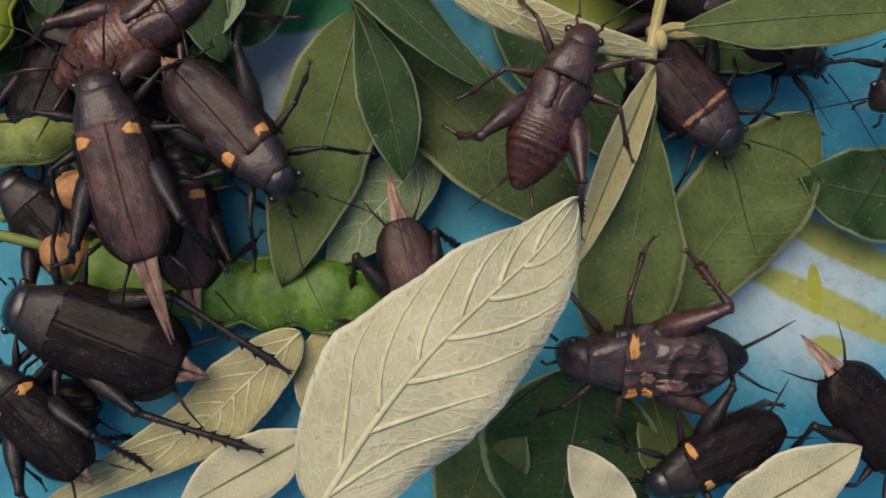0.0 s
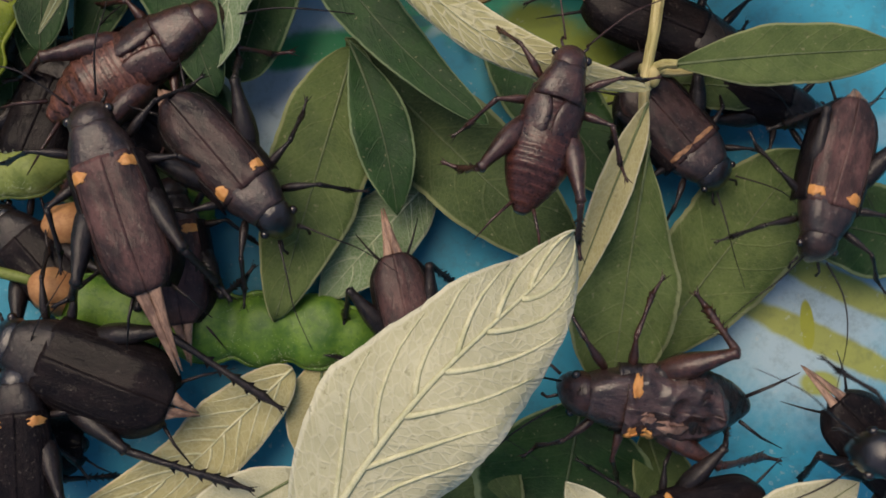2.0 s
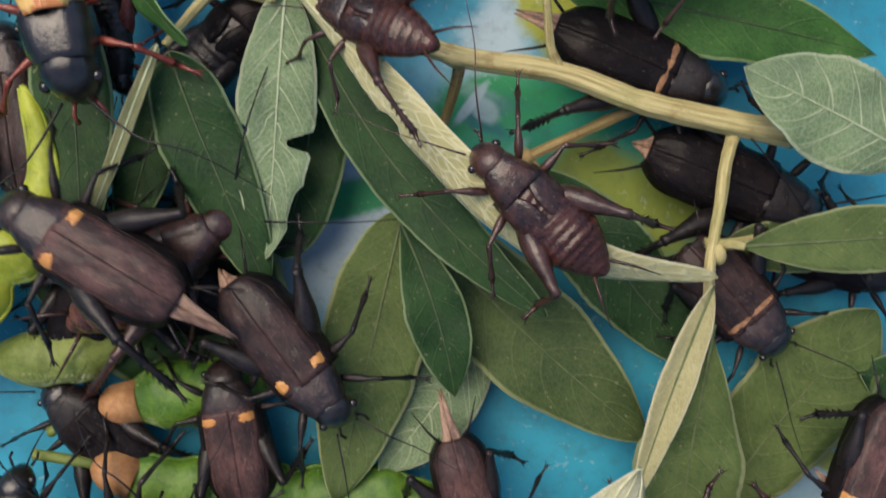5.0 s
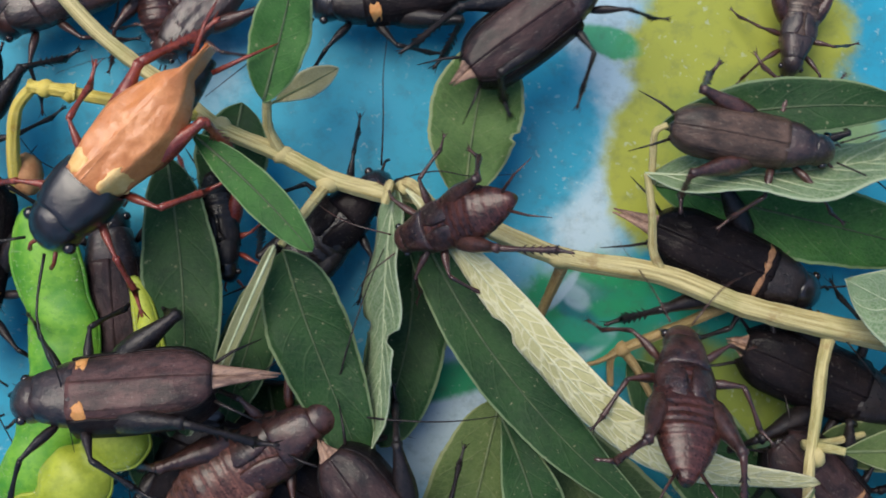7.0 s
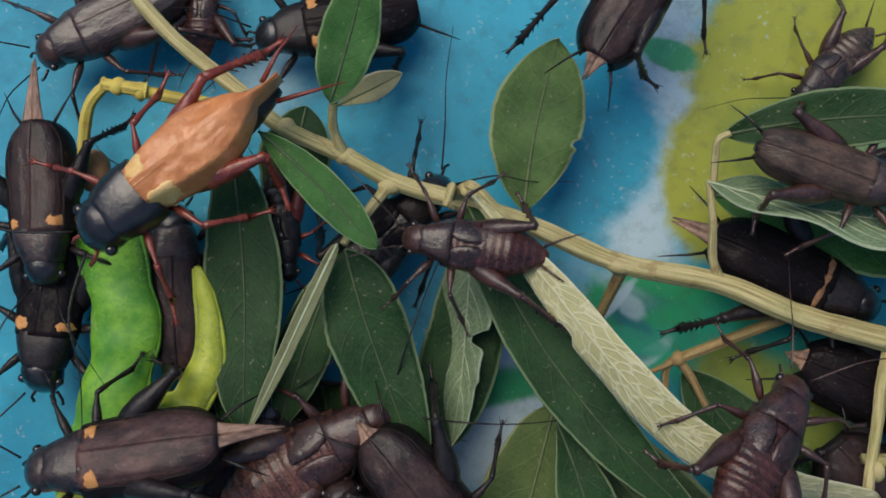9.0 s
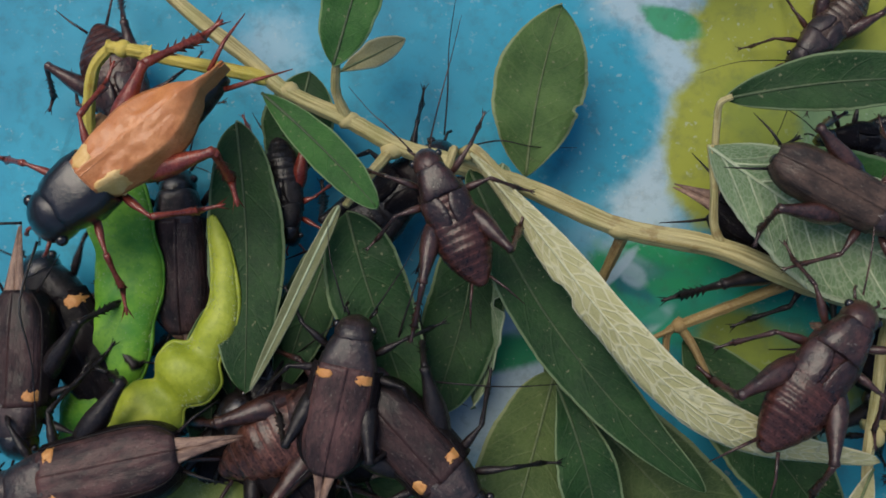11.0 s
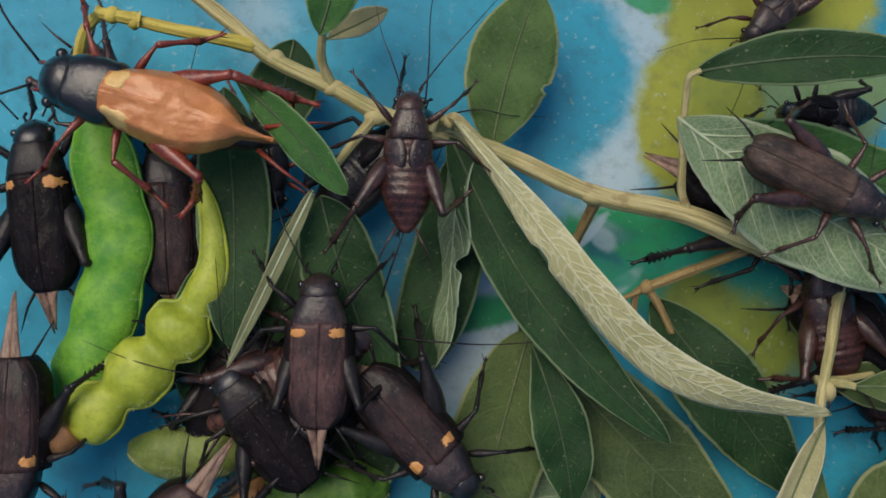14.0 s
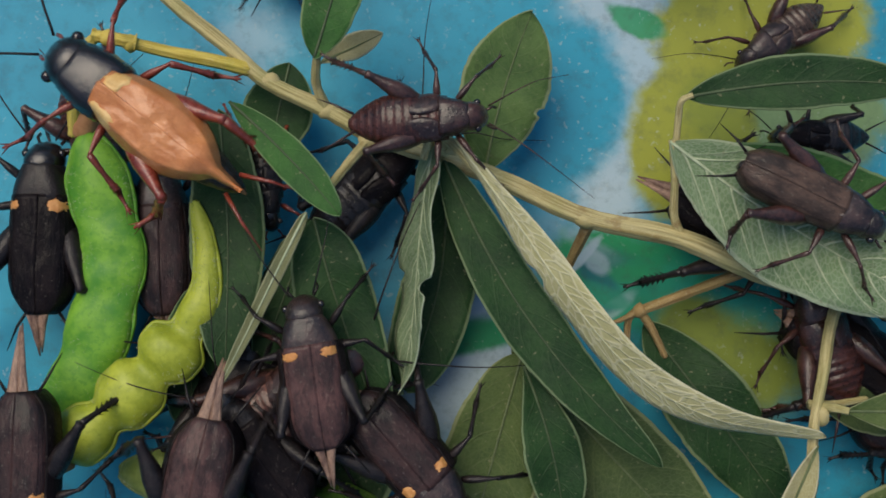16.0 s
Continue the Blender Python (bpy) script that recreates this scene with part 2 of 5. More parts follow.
WING = skin_material("wing_brown", (0.019, 0.0115, 0.0125), (0.125, 0.060, 0.055), 0.52, 130, 0.5, 0.20, 2.0, 0.12, 2600.0, 0.20)
# darker wing_brown for near-black crickets; shade on low-lying ones is put into this colour
WING_DUSKY_SHADED = skin_material("wing_dusky_shaded", (0.0090, 0.0062, 0.0075), (0.064, 0.032, 0.030), 0.48, 130, 0.5, 0.18, 2.0, 0.15, 2600.0, 0.20)
WING_PLAIN = skin_material("wing_grey_brown", (0.020, 0.0145, 0.0125), (0.115, 0.070, 0.052), 0.50, 150, 0.5, 0.2, 2.0, 0.15, 2600.0, 0.2)
WING_BLACK = skin_material("wing_black", (0.0052, 0.0044, 0.0056), (0.017, 0.0118, 0.0125), 0.42, 160, 0.6, 0.06, 2.0, 0.08, 2400.0, 0.15)
WING_RED = skin_material("wing_red_brown", (0.012, 0.007, 0.007), (0.080, 0.042, 0.038), 0.34, 330, 0.9, 0.3, 2.0, 0.7, 0.0, 0.3)
WING_ORANGE = skin_material("wing_fresh_orange", (0.47, 0.165, 0.052), (0.64, 0.265, 0.096), 0.36, 170, 0.5, 0.45, 1.0, 0.22)
SPOT = skin_material("spot_orange", (0.50, 0.20, 0.05), (0.64, 0.33, 0.11), 0.5, 500, 0.4)
BAND = skin_material("band_dull_orange", (0.16, 0.070, 0.032), (0.42, 0.22, 0.10), 0.5, 700, 0.5)
SPOT_CREAM = skin_material("spot_cream", (0.64, 0.38, 0.12), (0.76, 0.52, 0.22), 0.45, 300, 0.4)
WING_TORN = skin_material("wing_torn_pink", (0.16, 0.085, 0.065), (0.42, 0.26, 0.20), 0.35, 450, 1.0, 0.5, 1.0, 0.2)
BLACK = skin_material("chitin_black", (0.0066, 0.0058, 0.0068), (0.022, 0.0150, 0.0148), 0.34, 420, 0.6, 0.18, 1.0, 0.3, 0.0, 0.12)
BROWN = skin_material("chitin_brown", (0.018, 0.008, 0.007), (0.080, 0.033, 0.026), 0.34, 420, 0.4, 0.25, 1.0, 0.6)
RED = skin_material("chitin_red", (0.120, 0.016, 0.010), (0.270, 0.052, 0.028), 0.32, 420, 0.3, 0.4, 1.0, 0.5)
BELLY_BLACK = ribbed_material("abdomen_black", (0.0065, 0.0055, 0.0055), (0.020, 0.015, 0.014), 1300.0, 0.34)
BELLY_BROWN = ribbed_material("abdomen_brown", (0.015, 0.0060, 0.0056), (0.068, 0.024, 0.019), 2100.0, 0.34)
TAIL = skin_material("wing_tip_tan", (0.10, 0.052, 0.038), (0.40, 0.25, 0.17), 0.42, 700, 0.6, 0.5, 6.0)
NYMPH = skin_material("chitin_young_brown", (0.011, 0.0050, 0.0050), (0.066, 0.026, 0.021), 0.34, 300, 0.6, 0.25, 1.0, 0.6, 0.0, 0.3)
HEAD = skin_material("chitin_dark_brown", (0.008, 0.006, 0.007), (0.046, 0.025, 0.022), 0.36, 300, 0.6, 0.3, 1.0, 0.45, 0.0, 0.25)
COLLAR = skin_material("pronotum_blue_black", (0.010, 0.0085, 0.011), (0.064, 0.037, 0.035), 0.42, 170, 0.7, 0.3, 1.0, 0.3, 0.0, 0.25)
BELLY_RIBBED = ribbed_material("abdomen_ringed_brown", (0.022, 0.0090, 0.0075), (0.140, 0.058, 0.042), 1450.0, 0.34)
BELLY_GREY = ribbed_material("abdomen_grey_brown", (0.022, 0.014, 0.011), (0.090, 0.057, 0.042), 2100.0, 0.32)
HEAD_BLACK = skin_material("chitin_glossy_black", (0.005, 0.005, 0.006), (0.020, 0.014, 0.014), 0.22, 420, 0.3, 0.3, 1.0, 0.8)
EYE = skin_material("eye_dark", (0.006, 0.005, 0.006), (0.02, 0.012, 0.01), 0.15, 600, 0.05, 0.7)


def sheet_material():
    """Printed plastic: blue, with soft white, green and yellow printed shapes and pale flecks."""
    m, nt, b = material("printed_plastic")
    pos = nt.nodes.new("ShaderNodeNewGeometry").outputs["Position"]
    xyz = node(nt, "SeparateXYZ", i0=pos)
    warp = noisy(nt, pos, 45, 5)
    warp_b = noisy(nt, pos, 210, 3)
    warp_c = noisy(nt, pos, 620, 3, 0.7)
    soft = noisy(nt, pos, 25, 3)
    col = mixed(nt, step(nt, soft, 0.3, 0.7), (0.016, 0.200, 0.305), (0.032, 0.330, 0.470))

    def blob(col, cx, cy, rx, ry, turn, colour, edge=0.25, amount=1.0, rough=0.6):
        ca, sa = math.cos(radians(turn)), math.sin(radians(turn))
        dx = calc(nt, "SUBTRACT", xyz.outputs[0], cx * MM)
        dy = calc(nt, "SUBTRACT", xyz.outputs[1], cy * MM)
        p = calc(nt, "ADD", calc(nt, "MULTIPLY", dx, ca / rx / MM), calc(nt, "MULTIPLY", dy, sa / rx / MM))
        q = calc(nt, "ADD", calc(nt, "MULTIPLY", dx, -sa / ry / MM), calc(nt, "MULTIPLY", dy, ca / ry / MM))
        d = calc(nt, "SQRT", calc(nt, "ADD", calc(nt, "MULTIPLY", p, p), calc(nt, "MULTIPLY", q, q)))
        d = calc(nt, "ADD", d, calc(nt, "MULTIPLY", calc(nt, "SUBTRACT", warp, 0.5), rough))
        d = calc(nt, "ADD", d, calc(nt, "MULTIPLY", calc(nt, "SUBTRACT", warp_b, 0.5), rough * 0.5))
        d = calc(nt, "ADD", d, calc(nt, "MULTIPLY", calc(nt, "SUBTRACT", warp_c, 0.5), edge * 0.8))
        return mixed(nt, calc(nt, "MULTIPLY", step(nt, d, 1 + edge, 1 - edge), amount), col, colour)

    for args in PRINT:
        col = blob(col, *args)
    # a crowd of small brush strokes in the green part of the print
    rng = random.Random(11)
    for i in range(14):
        ink = (GREEN_INK, DEEP_INK, WHITE_INK, TEAL_INK, GREEN_INK)[i % 5]
        col = blob(col, STROKES[0] + rng.uniform(-11, 13), STROKES[1] + rng.uniform(-7, 6), rng.uniform(2.0, 5.5), rng.uniform(0.8, 2.0), rng.uniform(-50, 50), ink, 0.35, rng.uniform(0.45, 0.85), 1.0)
    flecks = step(nt, noisy(nt, pos, 800, 2), 0.63, 0.70)
    col = mixed(nt, calc(nt, "MULTIPLY", calc(nt, "MULTIPLY", flecks, step(nt, warp, 0.38, 0.60)), 0.38), col, (0.42, 0.48, 0.46))
    grime = noisy(nt, pos, 320, 4, 0.7)
    col = mixed(nt, calc(nt, "MULTIPLY", step(nt, grime, 0.45, 0.75), 0.32), col, (0.05, 0.07, 0.06))
    nt.links.new(col, b.inputs["Base Color"])
    nt.links.new(calc(nt, "ADD", calc(nt, "MULTIPLY", grime, 0.3), 0.35), b.inputs["Roughness"])
    b.inputs["Specular IOR Level"].default_value = 0.2
    bumped(nt, b, grime, 0.12, 0.0003)
    return m


WHITE_INK, YELLOW_INK, GREEN_INK, TEAL_INK, LIME_INK = (0.37, 0.48, 0.54), (0.275, 0.30, 0.045), (0.018, 0.25, 0.10), (0.02, 0.27, 0.17), (0.17, 0.22, 0.04)
DEEP_INK, SKY_INK, BLUE_INK = (0.010, 0.10, 0.17), (0.10, 0.33, 0.46), (0.022, 0.265, 0.390)
STROKES = (-20.0, 35.0)
# printed shapes: centre x, y, half axes, turn, ink, softness of the edge, strength, unevenness
PRINT = [
    (-52.5, 29.1, 19.2, 19.2, 0, SKY_INK, 0.5, 0.5, 0.6),
    (-24.9, 68.8, 12.1, 31.9, -14, WHITE_INK, 0.3, 0.85, 0.5),
    (-27.1, 44.6, 8.7, 11.6, -30, WHITE_INK, 0.4, 0.8, 0.8),
    (-38.0, 66.7, 17.6, 18.8, 0, BLUE_INK, 0.16, 1.0, 0.5),
    (-38.1, 46.8, 9.7, 6.8, -20, BLUE_INK, 0.3, 0.7, 0.6),
    (-47.8, 21.2, 10.6, 10.6, 0, WHITE_INK, 0.6, 0.7, 0.6),
    (-53.7, 19.0, 10.5, 18.1, -40, WHITE_INK, 0.5, 0.8, 0.5),
    (-49.1, 17.6, 6.7, 14.4, -30, WHITE_INK, 0.5, 0.6, 0.5),
    (-87.3, 79.9, 10.6, 5.8, 0, SKY_INK, 0.6, 0.8, 0.8),
    (4.2, 79.7, 19.3, 14.4, 0, YELLOW_INK, 0.12, 1, 0.7),
    (-9.0, 59.4, 11.6, 14.4, -15, YELLOW_INK, 0.12, 1, 0.6),
    (9.3, 63.9, 19.3, 11.6, 0, LIME_INK, 0.2, 0.8, 0.7),
    (-18.4, 81.2, 5.8, 2.5, -25, GREEN_INK, 0.2, 0.9, 1.3),
    (-24.2, 35.6, 11.6, 8.7, 0, GREEN_INK, 0.25, 1, 1.3),
    (-22.4, 31.8, 13.5, 1.5, 12, TEAL_INK, 0.5, 0.7, 1.2),
    (-26.9, 40.0, 6.7, 1.3, -30, WHITE_INK, 0.6, 0.35, 1.2),
    (-14.5, 38.3, 8.7, 3.9, 10, GREEN_INK, 0.3, 0.8, 1.3),
    (-24.1, 36.6, 6.7, 2.9, -10, DEEP_INK, 0.5, 0.4, 1.0),
    (-6.3, 28.6, 16.4, 8.7, 0, TEAL_INK, 0.4, 0.8, 1.2),
    (-2.0, 18.1, 14.4, 8.7, 0, LIME_INK, 0.4, 1, 0.6),
    (-47.4, 24.5, 10.6, 2.5, 10, GREEN_INK, 0.3, 1, 0.4),
    (-50.8, 24.6, 7.7, 2.9, 15, GREEN_INK, 0.3, 0.9, 0.5),
    (-9.7, 25.8, 6.7, 5.8, 0, LIME_INK, 0.3, 1, 0.5),
    (33.6, -26.1, 16.3, 15.3, 0, WHITE_INK, 0.6, 0.85, 0.5),
    (39.8, -20.6, 15.3, 2.5, -28, YELLOW_INK, 0.2, 0.9, 0.5),
    (36.2, -30.0, 18.2, 2.5, -28, YELLOW_INK, 0.2, 0.9, 0.5),
    (35.3, -37.1, 3.3, 2.1, 0, YELLOW_INK, 0.2, 0.9, 0.5),
    (34.0, -27.2, 1.2, 4.3, 0, YELLOW_INK, 0.1, 1, 0.25),
    (49.7, 5.8, 5.7, 2.5, 10, WHITE_INK, 0.5, 0.35, 1.0),
    (-25.2, -53.8, 6.7, 8.6, 0, TEAL_INK, 0.5, 0.6, 0.6),
    (-88.5, 77.5, 5.5, 7.0, 20, WHITE_INK, 0.6, 0.5, 2.2),
]

# ---- mesh helpers ----
def finished(bm, name, mat, smooth=True):
    me = bpy.data.meshes.new(name)
    bm.to_mesh(me)
    bm.free()
    me.materials.append(mat)
    if smooth:
        me.polygons.foreach_set("use_smooth", [True] * len(me.polygons))
    return me


def part(name, bm, mat, parent=None, label="", at=None):
    """Links a bmesh as one mesh object under a thing or a part."""
    ob = new(name, finished(bm, name, mat))
    if parent:
        ob.parent = parent
    if at is not None:
        ob.matrix_basis = at
    if label:
        ob["label"] = label
    return ob


def loft(bm, rings, close=True):
    """Skins rings of equal length, and caps both ends."""
    verts = [[bm.verts.new(p) for p in ring] for ring in rings]
    n = len(verts[0])
    for a, b in zip(verts, verts[1:]):
        for i in range(n):
            bm.faces.new((a[i], a[(i + 1) % n], b[(i + 1) % n], b[i]))
    if close:
        bm.faces.new(list(reversed(verts[0])))
        bm.faces.new(verts[-1])
    return verts


def spine(bm, rings, i, way, tip):
    """Draws out the patch between rings i and i + 1 that faces way into a spine that ends at tip."""
    n = len(rings[0])
    quads = [(rings[i][k], rings[i][(k + 1) % n], rings[i + 1][(k + 1) % n], rings[i + 1][k]) for k in range(n)]
    mid = sum((v.co for q in quads for v in q), Vector()) / (4 * n)
    quad = max(quads, key=lambda q: (sum((v.co for v in q), Vector()) / 4 - mid).dot(way))
    face = bm.faces.get(quad)
    if face:
        bm.faces.remove(face)
        end = bm.verts.new(tip)
        for a, b in zip(quad, quad[1:] + quad[:1]):
            bm.faces.new((a, b, end))


def tube(bm, points, radii, sides=7, squash=1.0, ridge=0.0):
    """A tapered tube along points."""
    pts = [Vector(p) for p in points]
    rings, up = [], Vector((0, 0, 1))
    for i, p in enumerate(pts):
        way = (pts[min(i + 1, len(pts) - 1)] - pts[max(i - 1, 0)]).normalized()
        if abs(way.dot(up)) > 0.98:
            up = Vector((0.3, 0.9, 0.1))
        up = (up - way * way.dot(up)).normalized()
        side = way.cross(up)
        rings.append([p + radii[i] * (1 + ridge * math.cos(7 * a)) * (math.cos(a) * side + squash * math.sin(a) * up)
                      for a in (2 * math.pi * k / sides for k in range(sides))])
    return loft(bm, rings)


def spline(points, n):
    """A smooth line of n points through a few given ones."""
    p = [Vector(q) for q in points]
    out = []
    for i in range(n):
        f = i / (n - 1) * (len(p) - 1)
        k = min(int(f), len(p) - 2)
        t = f - k
        a, b, c, d = p[max(k - 1, 0)], p[k], p[k + 1], p[min(k + 2, len(p) - 1)]
        out.append(0.5 * ((2 * b) + (c - a) * t + (2 * a - 5 * b + 4 * c - d) * t * t + (3 * b - a - 3 * c + d) * t ** 3))
    return out


# ---- the tub's floor ----
ground_mesh = bmesh.new()
bmesh.ops.create_grid(ground_mesh, x_segments=60, y_segments=60, size=0.26)
for v in ground_mesh.verts:
    v.co.z = -0.0006 + 0.0006 * noise.noise(v.co * 30)
ground = part("ground", ground_mesh, sheet_material())
ground.location = (-0.04, 0.03, 0)
tagged(ground, "blue plastic sheet printed with white, yellow and green shapes", "ground", kind="structure")


def tub_wall(name, x, y, turn):
    bm = bmesh.new()
    bmesh.ops.create_cube(bm, size=1, matrix=Matrix.Translation((x, y, 0.06)) @ Matrix.Rotation(turn, 4, "Z") @ Matrix.Diagonal((0.52, 0.006, 0.125, 1)))
    wall = part(name, bm, TUB)
    tagged(wall, "plain blue plastic side of the tub", "wall", kind="structure")


TUB = skin_material("tub_plastic", (0.02, 0.16, 0.26), (0.04, 0.22, 0.34), 0.4, 40, 0.1)
tub_wall("wall_north", -0.04, 0.293, 0)
tub_wall("wall_south", -0.04, -0.233, 0)
tub_wall("wall_east", 0.223, 0.03, math.pi / 2)
tub_wall("wall_west", -0.303, 0.03, math.pi / 2)


# ---- leaves ----
def leaf(label, base, tip, width, mat, bend=0.0, fold=0.15, roll=0.0, peak=0.45, notches=(), rib=RIB_GREEN, veins=0, seed=0, via=(), sweep=0.21, vein_r=1.0, rib_r=0.8, point=0.95):
    """A leaf of a blade, a raised midrib and side veins. bend: sideways bow as a share of its length;
    fold: how far the halves rise; roll: degrees about its length; notches: (place along, side, depth, half length)."""
    rng = random.Random(seed)
    a, c = Vector(base) * MM, Vector(tip) * MM
    length = (c - a).length
    way = (c - a).normalized()
    flat = Vector((0, 0, 1)).cross(way).normalized()
    up = way.cross(flat)
    turn = Matrix((way, flat, up)).transposed().to_4x4()
    thing = new("leaf")
    thing.matrix_basis = Matrix.Translation(a) @ turn @ Matrix.Rotation(radians(roll), 4, "X")
    tagged(thing, label, "leaf", "leaves of the cut branch")
    half = width * MM / 2
    n, k = 64, 8
    wav = rng.uniform(0, 9)
    back = thing.matrix_basis.inverted()
    course = spline([Vector((0, 0, 0))] + [back @ (Vector(p) * MM) for p in via] + [back @ c], 81) if via else None

    def line(u):
        if course:
            f = min(max(u, 0), 1) * 80
            i = min(int(f), 79)
            return course[i].lerp(course[i + 1], f - i)
        s = 4 * u * (1 - u)
        y = bend * length * s
        return Vector((u * length, y, 0.018 * length * math.sin(5 * u + wav)))

    def spread(u):
        u = min(max(u, 0.0), 1.0)
        b = point * peak / (1 - peak)
        return half * (u ** b) * ((1 - u) ** point) / (peak ** b * (1 - peak) ** point)

    def place(u, v, lift=0.0):
        p, d = line(u), line(min(u + 0.01, 1)) - line(max(u - 0.01, 0))
        nor = Vector((-d.y, d.x, 0)).normalized()
        w = spread(u)
        for at, side, depth, reach in notches:
            if v * side > 0:
                w *= 1 - depth * max(0.0, 1 - (abs(u - at) / reach) ** 4)
        w *= 1 + 0.05 * noise.noise(Vector((u * 9, wav + (v > 0) * 5, 0))) + 0.022 * noise.noise(Vector((u * 38, wav + (v > 0) * 9, 3)))
        ripple = 0.10 * half * abs(v) * math.sin(17 * u + wav + (2.5 if v > 0 else 0))
        return p + nor * (v * w) + Vector((0, 0, fold * w * abs(v) ** 1.3 + ripple + lift))

    bm = bmesh.new()
    uv = bm.loops.layers.uv.new("UVMap")
    grid = [[bm.verts.new(place(i / n, j / k * 2 - 1)) for j in range(k + 1)] for i in range(n + 1)]
    for i in range(n):
        for j in range(k):
            f = bm.faces.new((grid[i][j], grid[i + 1][j], grid[i + 1][j + 1], grid[i][j + 1]))
            for loop, (p, q) in zip(f.loops, ((i, j), (i + 1, j), (i + 1, j + 1), (i, j + 1))):
                loop[uv].uv = (p / n, q / k * 2 - 1)
    blade = part("blade", bm, mat, thing)
    thick = blade.modifiers.new("thickness", "SOLIDIFY")
    thick.thickness, thick.offset = 0.00022, -1
    bm = bmesh.new()
    steps = [i / 26 for i in range(27)]
    tube(bm, [place(u * 0.985, 0, 0.0001) for u in steps], [max(0.00042 * (1 - 0.8 * u), 0.00008) * (0.7 + half * 18) * rib_r for u in steps], 6, 0.6)
    if rib is RIB_GREEN and mat in (LEAF_DARK, LEAF_BRIGHT):
        rib = RIB_DARK
    part("midrib", bm, rib, thing)
    for s in range(veins):
        u0 = 0.07 + 0.80 * s / veins
        for side in (-1, 1):
            off = u0 + 0.022 * side
            bm = bmesh.new()
            pts = [place(min(off + sweep * q ** 1.25, 0.99), side * q * 0.93, 0.00006) for q in (0.02, 0.12, 0.25, 0.4, 0.55, 0.7, 0.83, 0.95)]
            tube(bm, pts, [0.00046 * (1.0 - 0.75 * q / 7) * (0.55 + half * 25) * vein_r for q in range(8)], 5, 0.5)
            part("side_vein", bm, rib, thing)
    return thing


leaf("large pale green leaf showing its veined underside", (-46.5, -52.9, 38), (-10.7, -14.0, 35), 22.2, LEAF_PALE, seed=1, rib=RIB_PALE, veins=6, sweep=0.30, peak=0.38, fold=-0.10, point=0.95, via=((-38.6, -41.8, 41), (-31.0, -33.2, 43), (-22.9, -26.1, 42), (-16.1, -20.4, 39)), rib_r=1.45, vein_r=1.2, notches=((.72, 1, .26, .42),))
leaf("narrow pale olive leaf folded along its midrib", (4.63, 7.54, 18), (-10.16, -23.12, 22), 5.2, LEAF_TAN, seed=2, fold=0.5)
leaf("olive green leaflet with a pale midrib", (4.7, 1.8, 17), (-3.5, -38, 14), 17.0, LEAF_MOSS, seed=3, peak=0.62, fold=0.05)
leaf("broad olive green leaf lying under other leaves", (1.0, -35.5, 5), (32.4, 0.9, 8), 19.6, LEAF_MOSS, seed=4, peak=0.62, fold=0.05, point=0.74)
leaf("olive green leaflet with a straight pale midrib", (8.53, 13.09, 20), (43.71, 13.08, 24), 9.8, LEAF_MOSS, seed=5, peak=0.5, fold=0.08)
leaf("dark green leaf under the crickets", (54.32, -15.58, 6), (29.44, -9.15, 8), 15.6, LEAF_DARK, seed=6, peak=0.5)
pale_leaf = leaf("long curved pale leaf with a worn edge", (-51.9, 55.8, 25), (5.4, 9.2, 20), 7.0, LEAF_NET, seed=7, rib=RIB_PALE, roll=45, via=((-47.1, 48.9, 25.6), (-42.6, 42.5, 26), (-37.9, 35.4, 26), (-33.2, 28.9, 25.6), (-27.5, 22.1, 25), (-20.6, 16.4, 24), (-12.7, 12.6, 23), (-4.7, 10.8, 21.5)), peak=0.55, fold=-0.12, point=0.62, notches=((.33, -1, .3, .03),))
leaf("long dark green leaf", (-53.6, 53.5, 17), (-20.3, 4.8, 20), 9.6, LEAF_DARK, seed=8, via=((-49, 42.9, 17.6), (-43.2, 32, 18.2), (-35.8, 21.3, 18.8), (-28.5, 12.9, 19.4)), peak=0.45, fold=0.12, point=0.8)
leaf("broad dark olive leaf under the long leaf", (-42.3, 23.8, 7), (-4.6, -17.1, 9), 18.0, LEAF_OLIVE, seed=9, peak=0.5, bend=-0.02, point=0.85)
leaf("small green leaflet with a pale edge", (-41.1, 20.4, 15), (-34.6, -7.5, 13), 9.4, LEAF_DARK, seed=10, peak=0.55, fold=0.25, bend=0.04)
leaf("broad olive green leaf lying on the sheet", (-40.7, 22.0, 9), (-54.5, -23.2, 11), 16.6, LEAF_MOSS, seed=11, peak=0.42, fold=0.05, point=0.8)
leaf("olive green leaf under a cricket", (-27.4, 1.4, 5), (-47.7, -20.2, 8), 12.5, LEAF_SAGE, seed=12, peak=0.5, rib=RIB_SAGE, veins=5, vein_r=0.6)
leaf("pale veined leaf underside beside a pod", (-52.2, -30.5, 9), (-95.2, -56.8, 9), 11.4, LEAF_TAN, seed=13, rib=RIB_PALE, veins=8, via=((-61.7, -38.8, 9.5), (-70.8, -45.9, 9.5)), peak=0.42, vein_r=0.8)
leaf("grey-green leaf underside, torn", (-49.94, -46.13, 11), (-72.07, -57.15, 12), 10.7, LEAF_PALE, seed=14, peak=0.5)
leaf("small pale olive leaf behind the large leaf", (-47.21, -28.18, 6), (-50.79, -46.03, 8), 9.2, LEAF_TAN, seed=15, peak=0.5)
leaf("pale leaf tip standing up", (-3.04, -62.04, 24), (-12.69, -47.55, 27), 7.7, LEAF_PALE, seed=16, rib=RIB_PALE, peak=0.5, fold=0.3)
leaf("pale grey-green leaf underside lying flat", (7.65, -62.66, 20), (30.39, -50.32, 22), 10.8, LEAF_PALE, seed=17, peak=0.5)
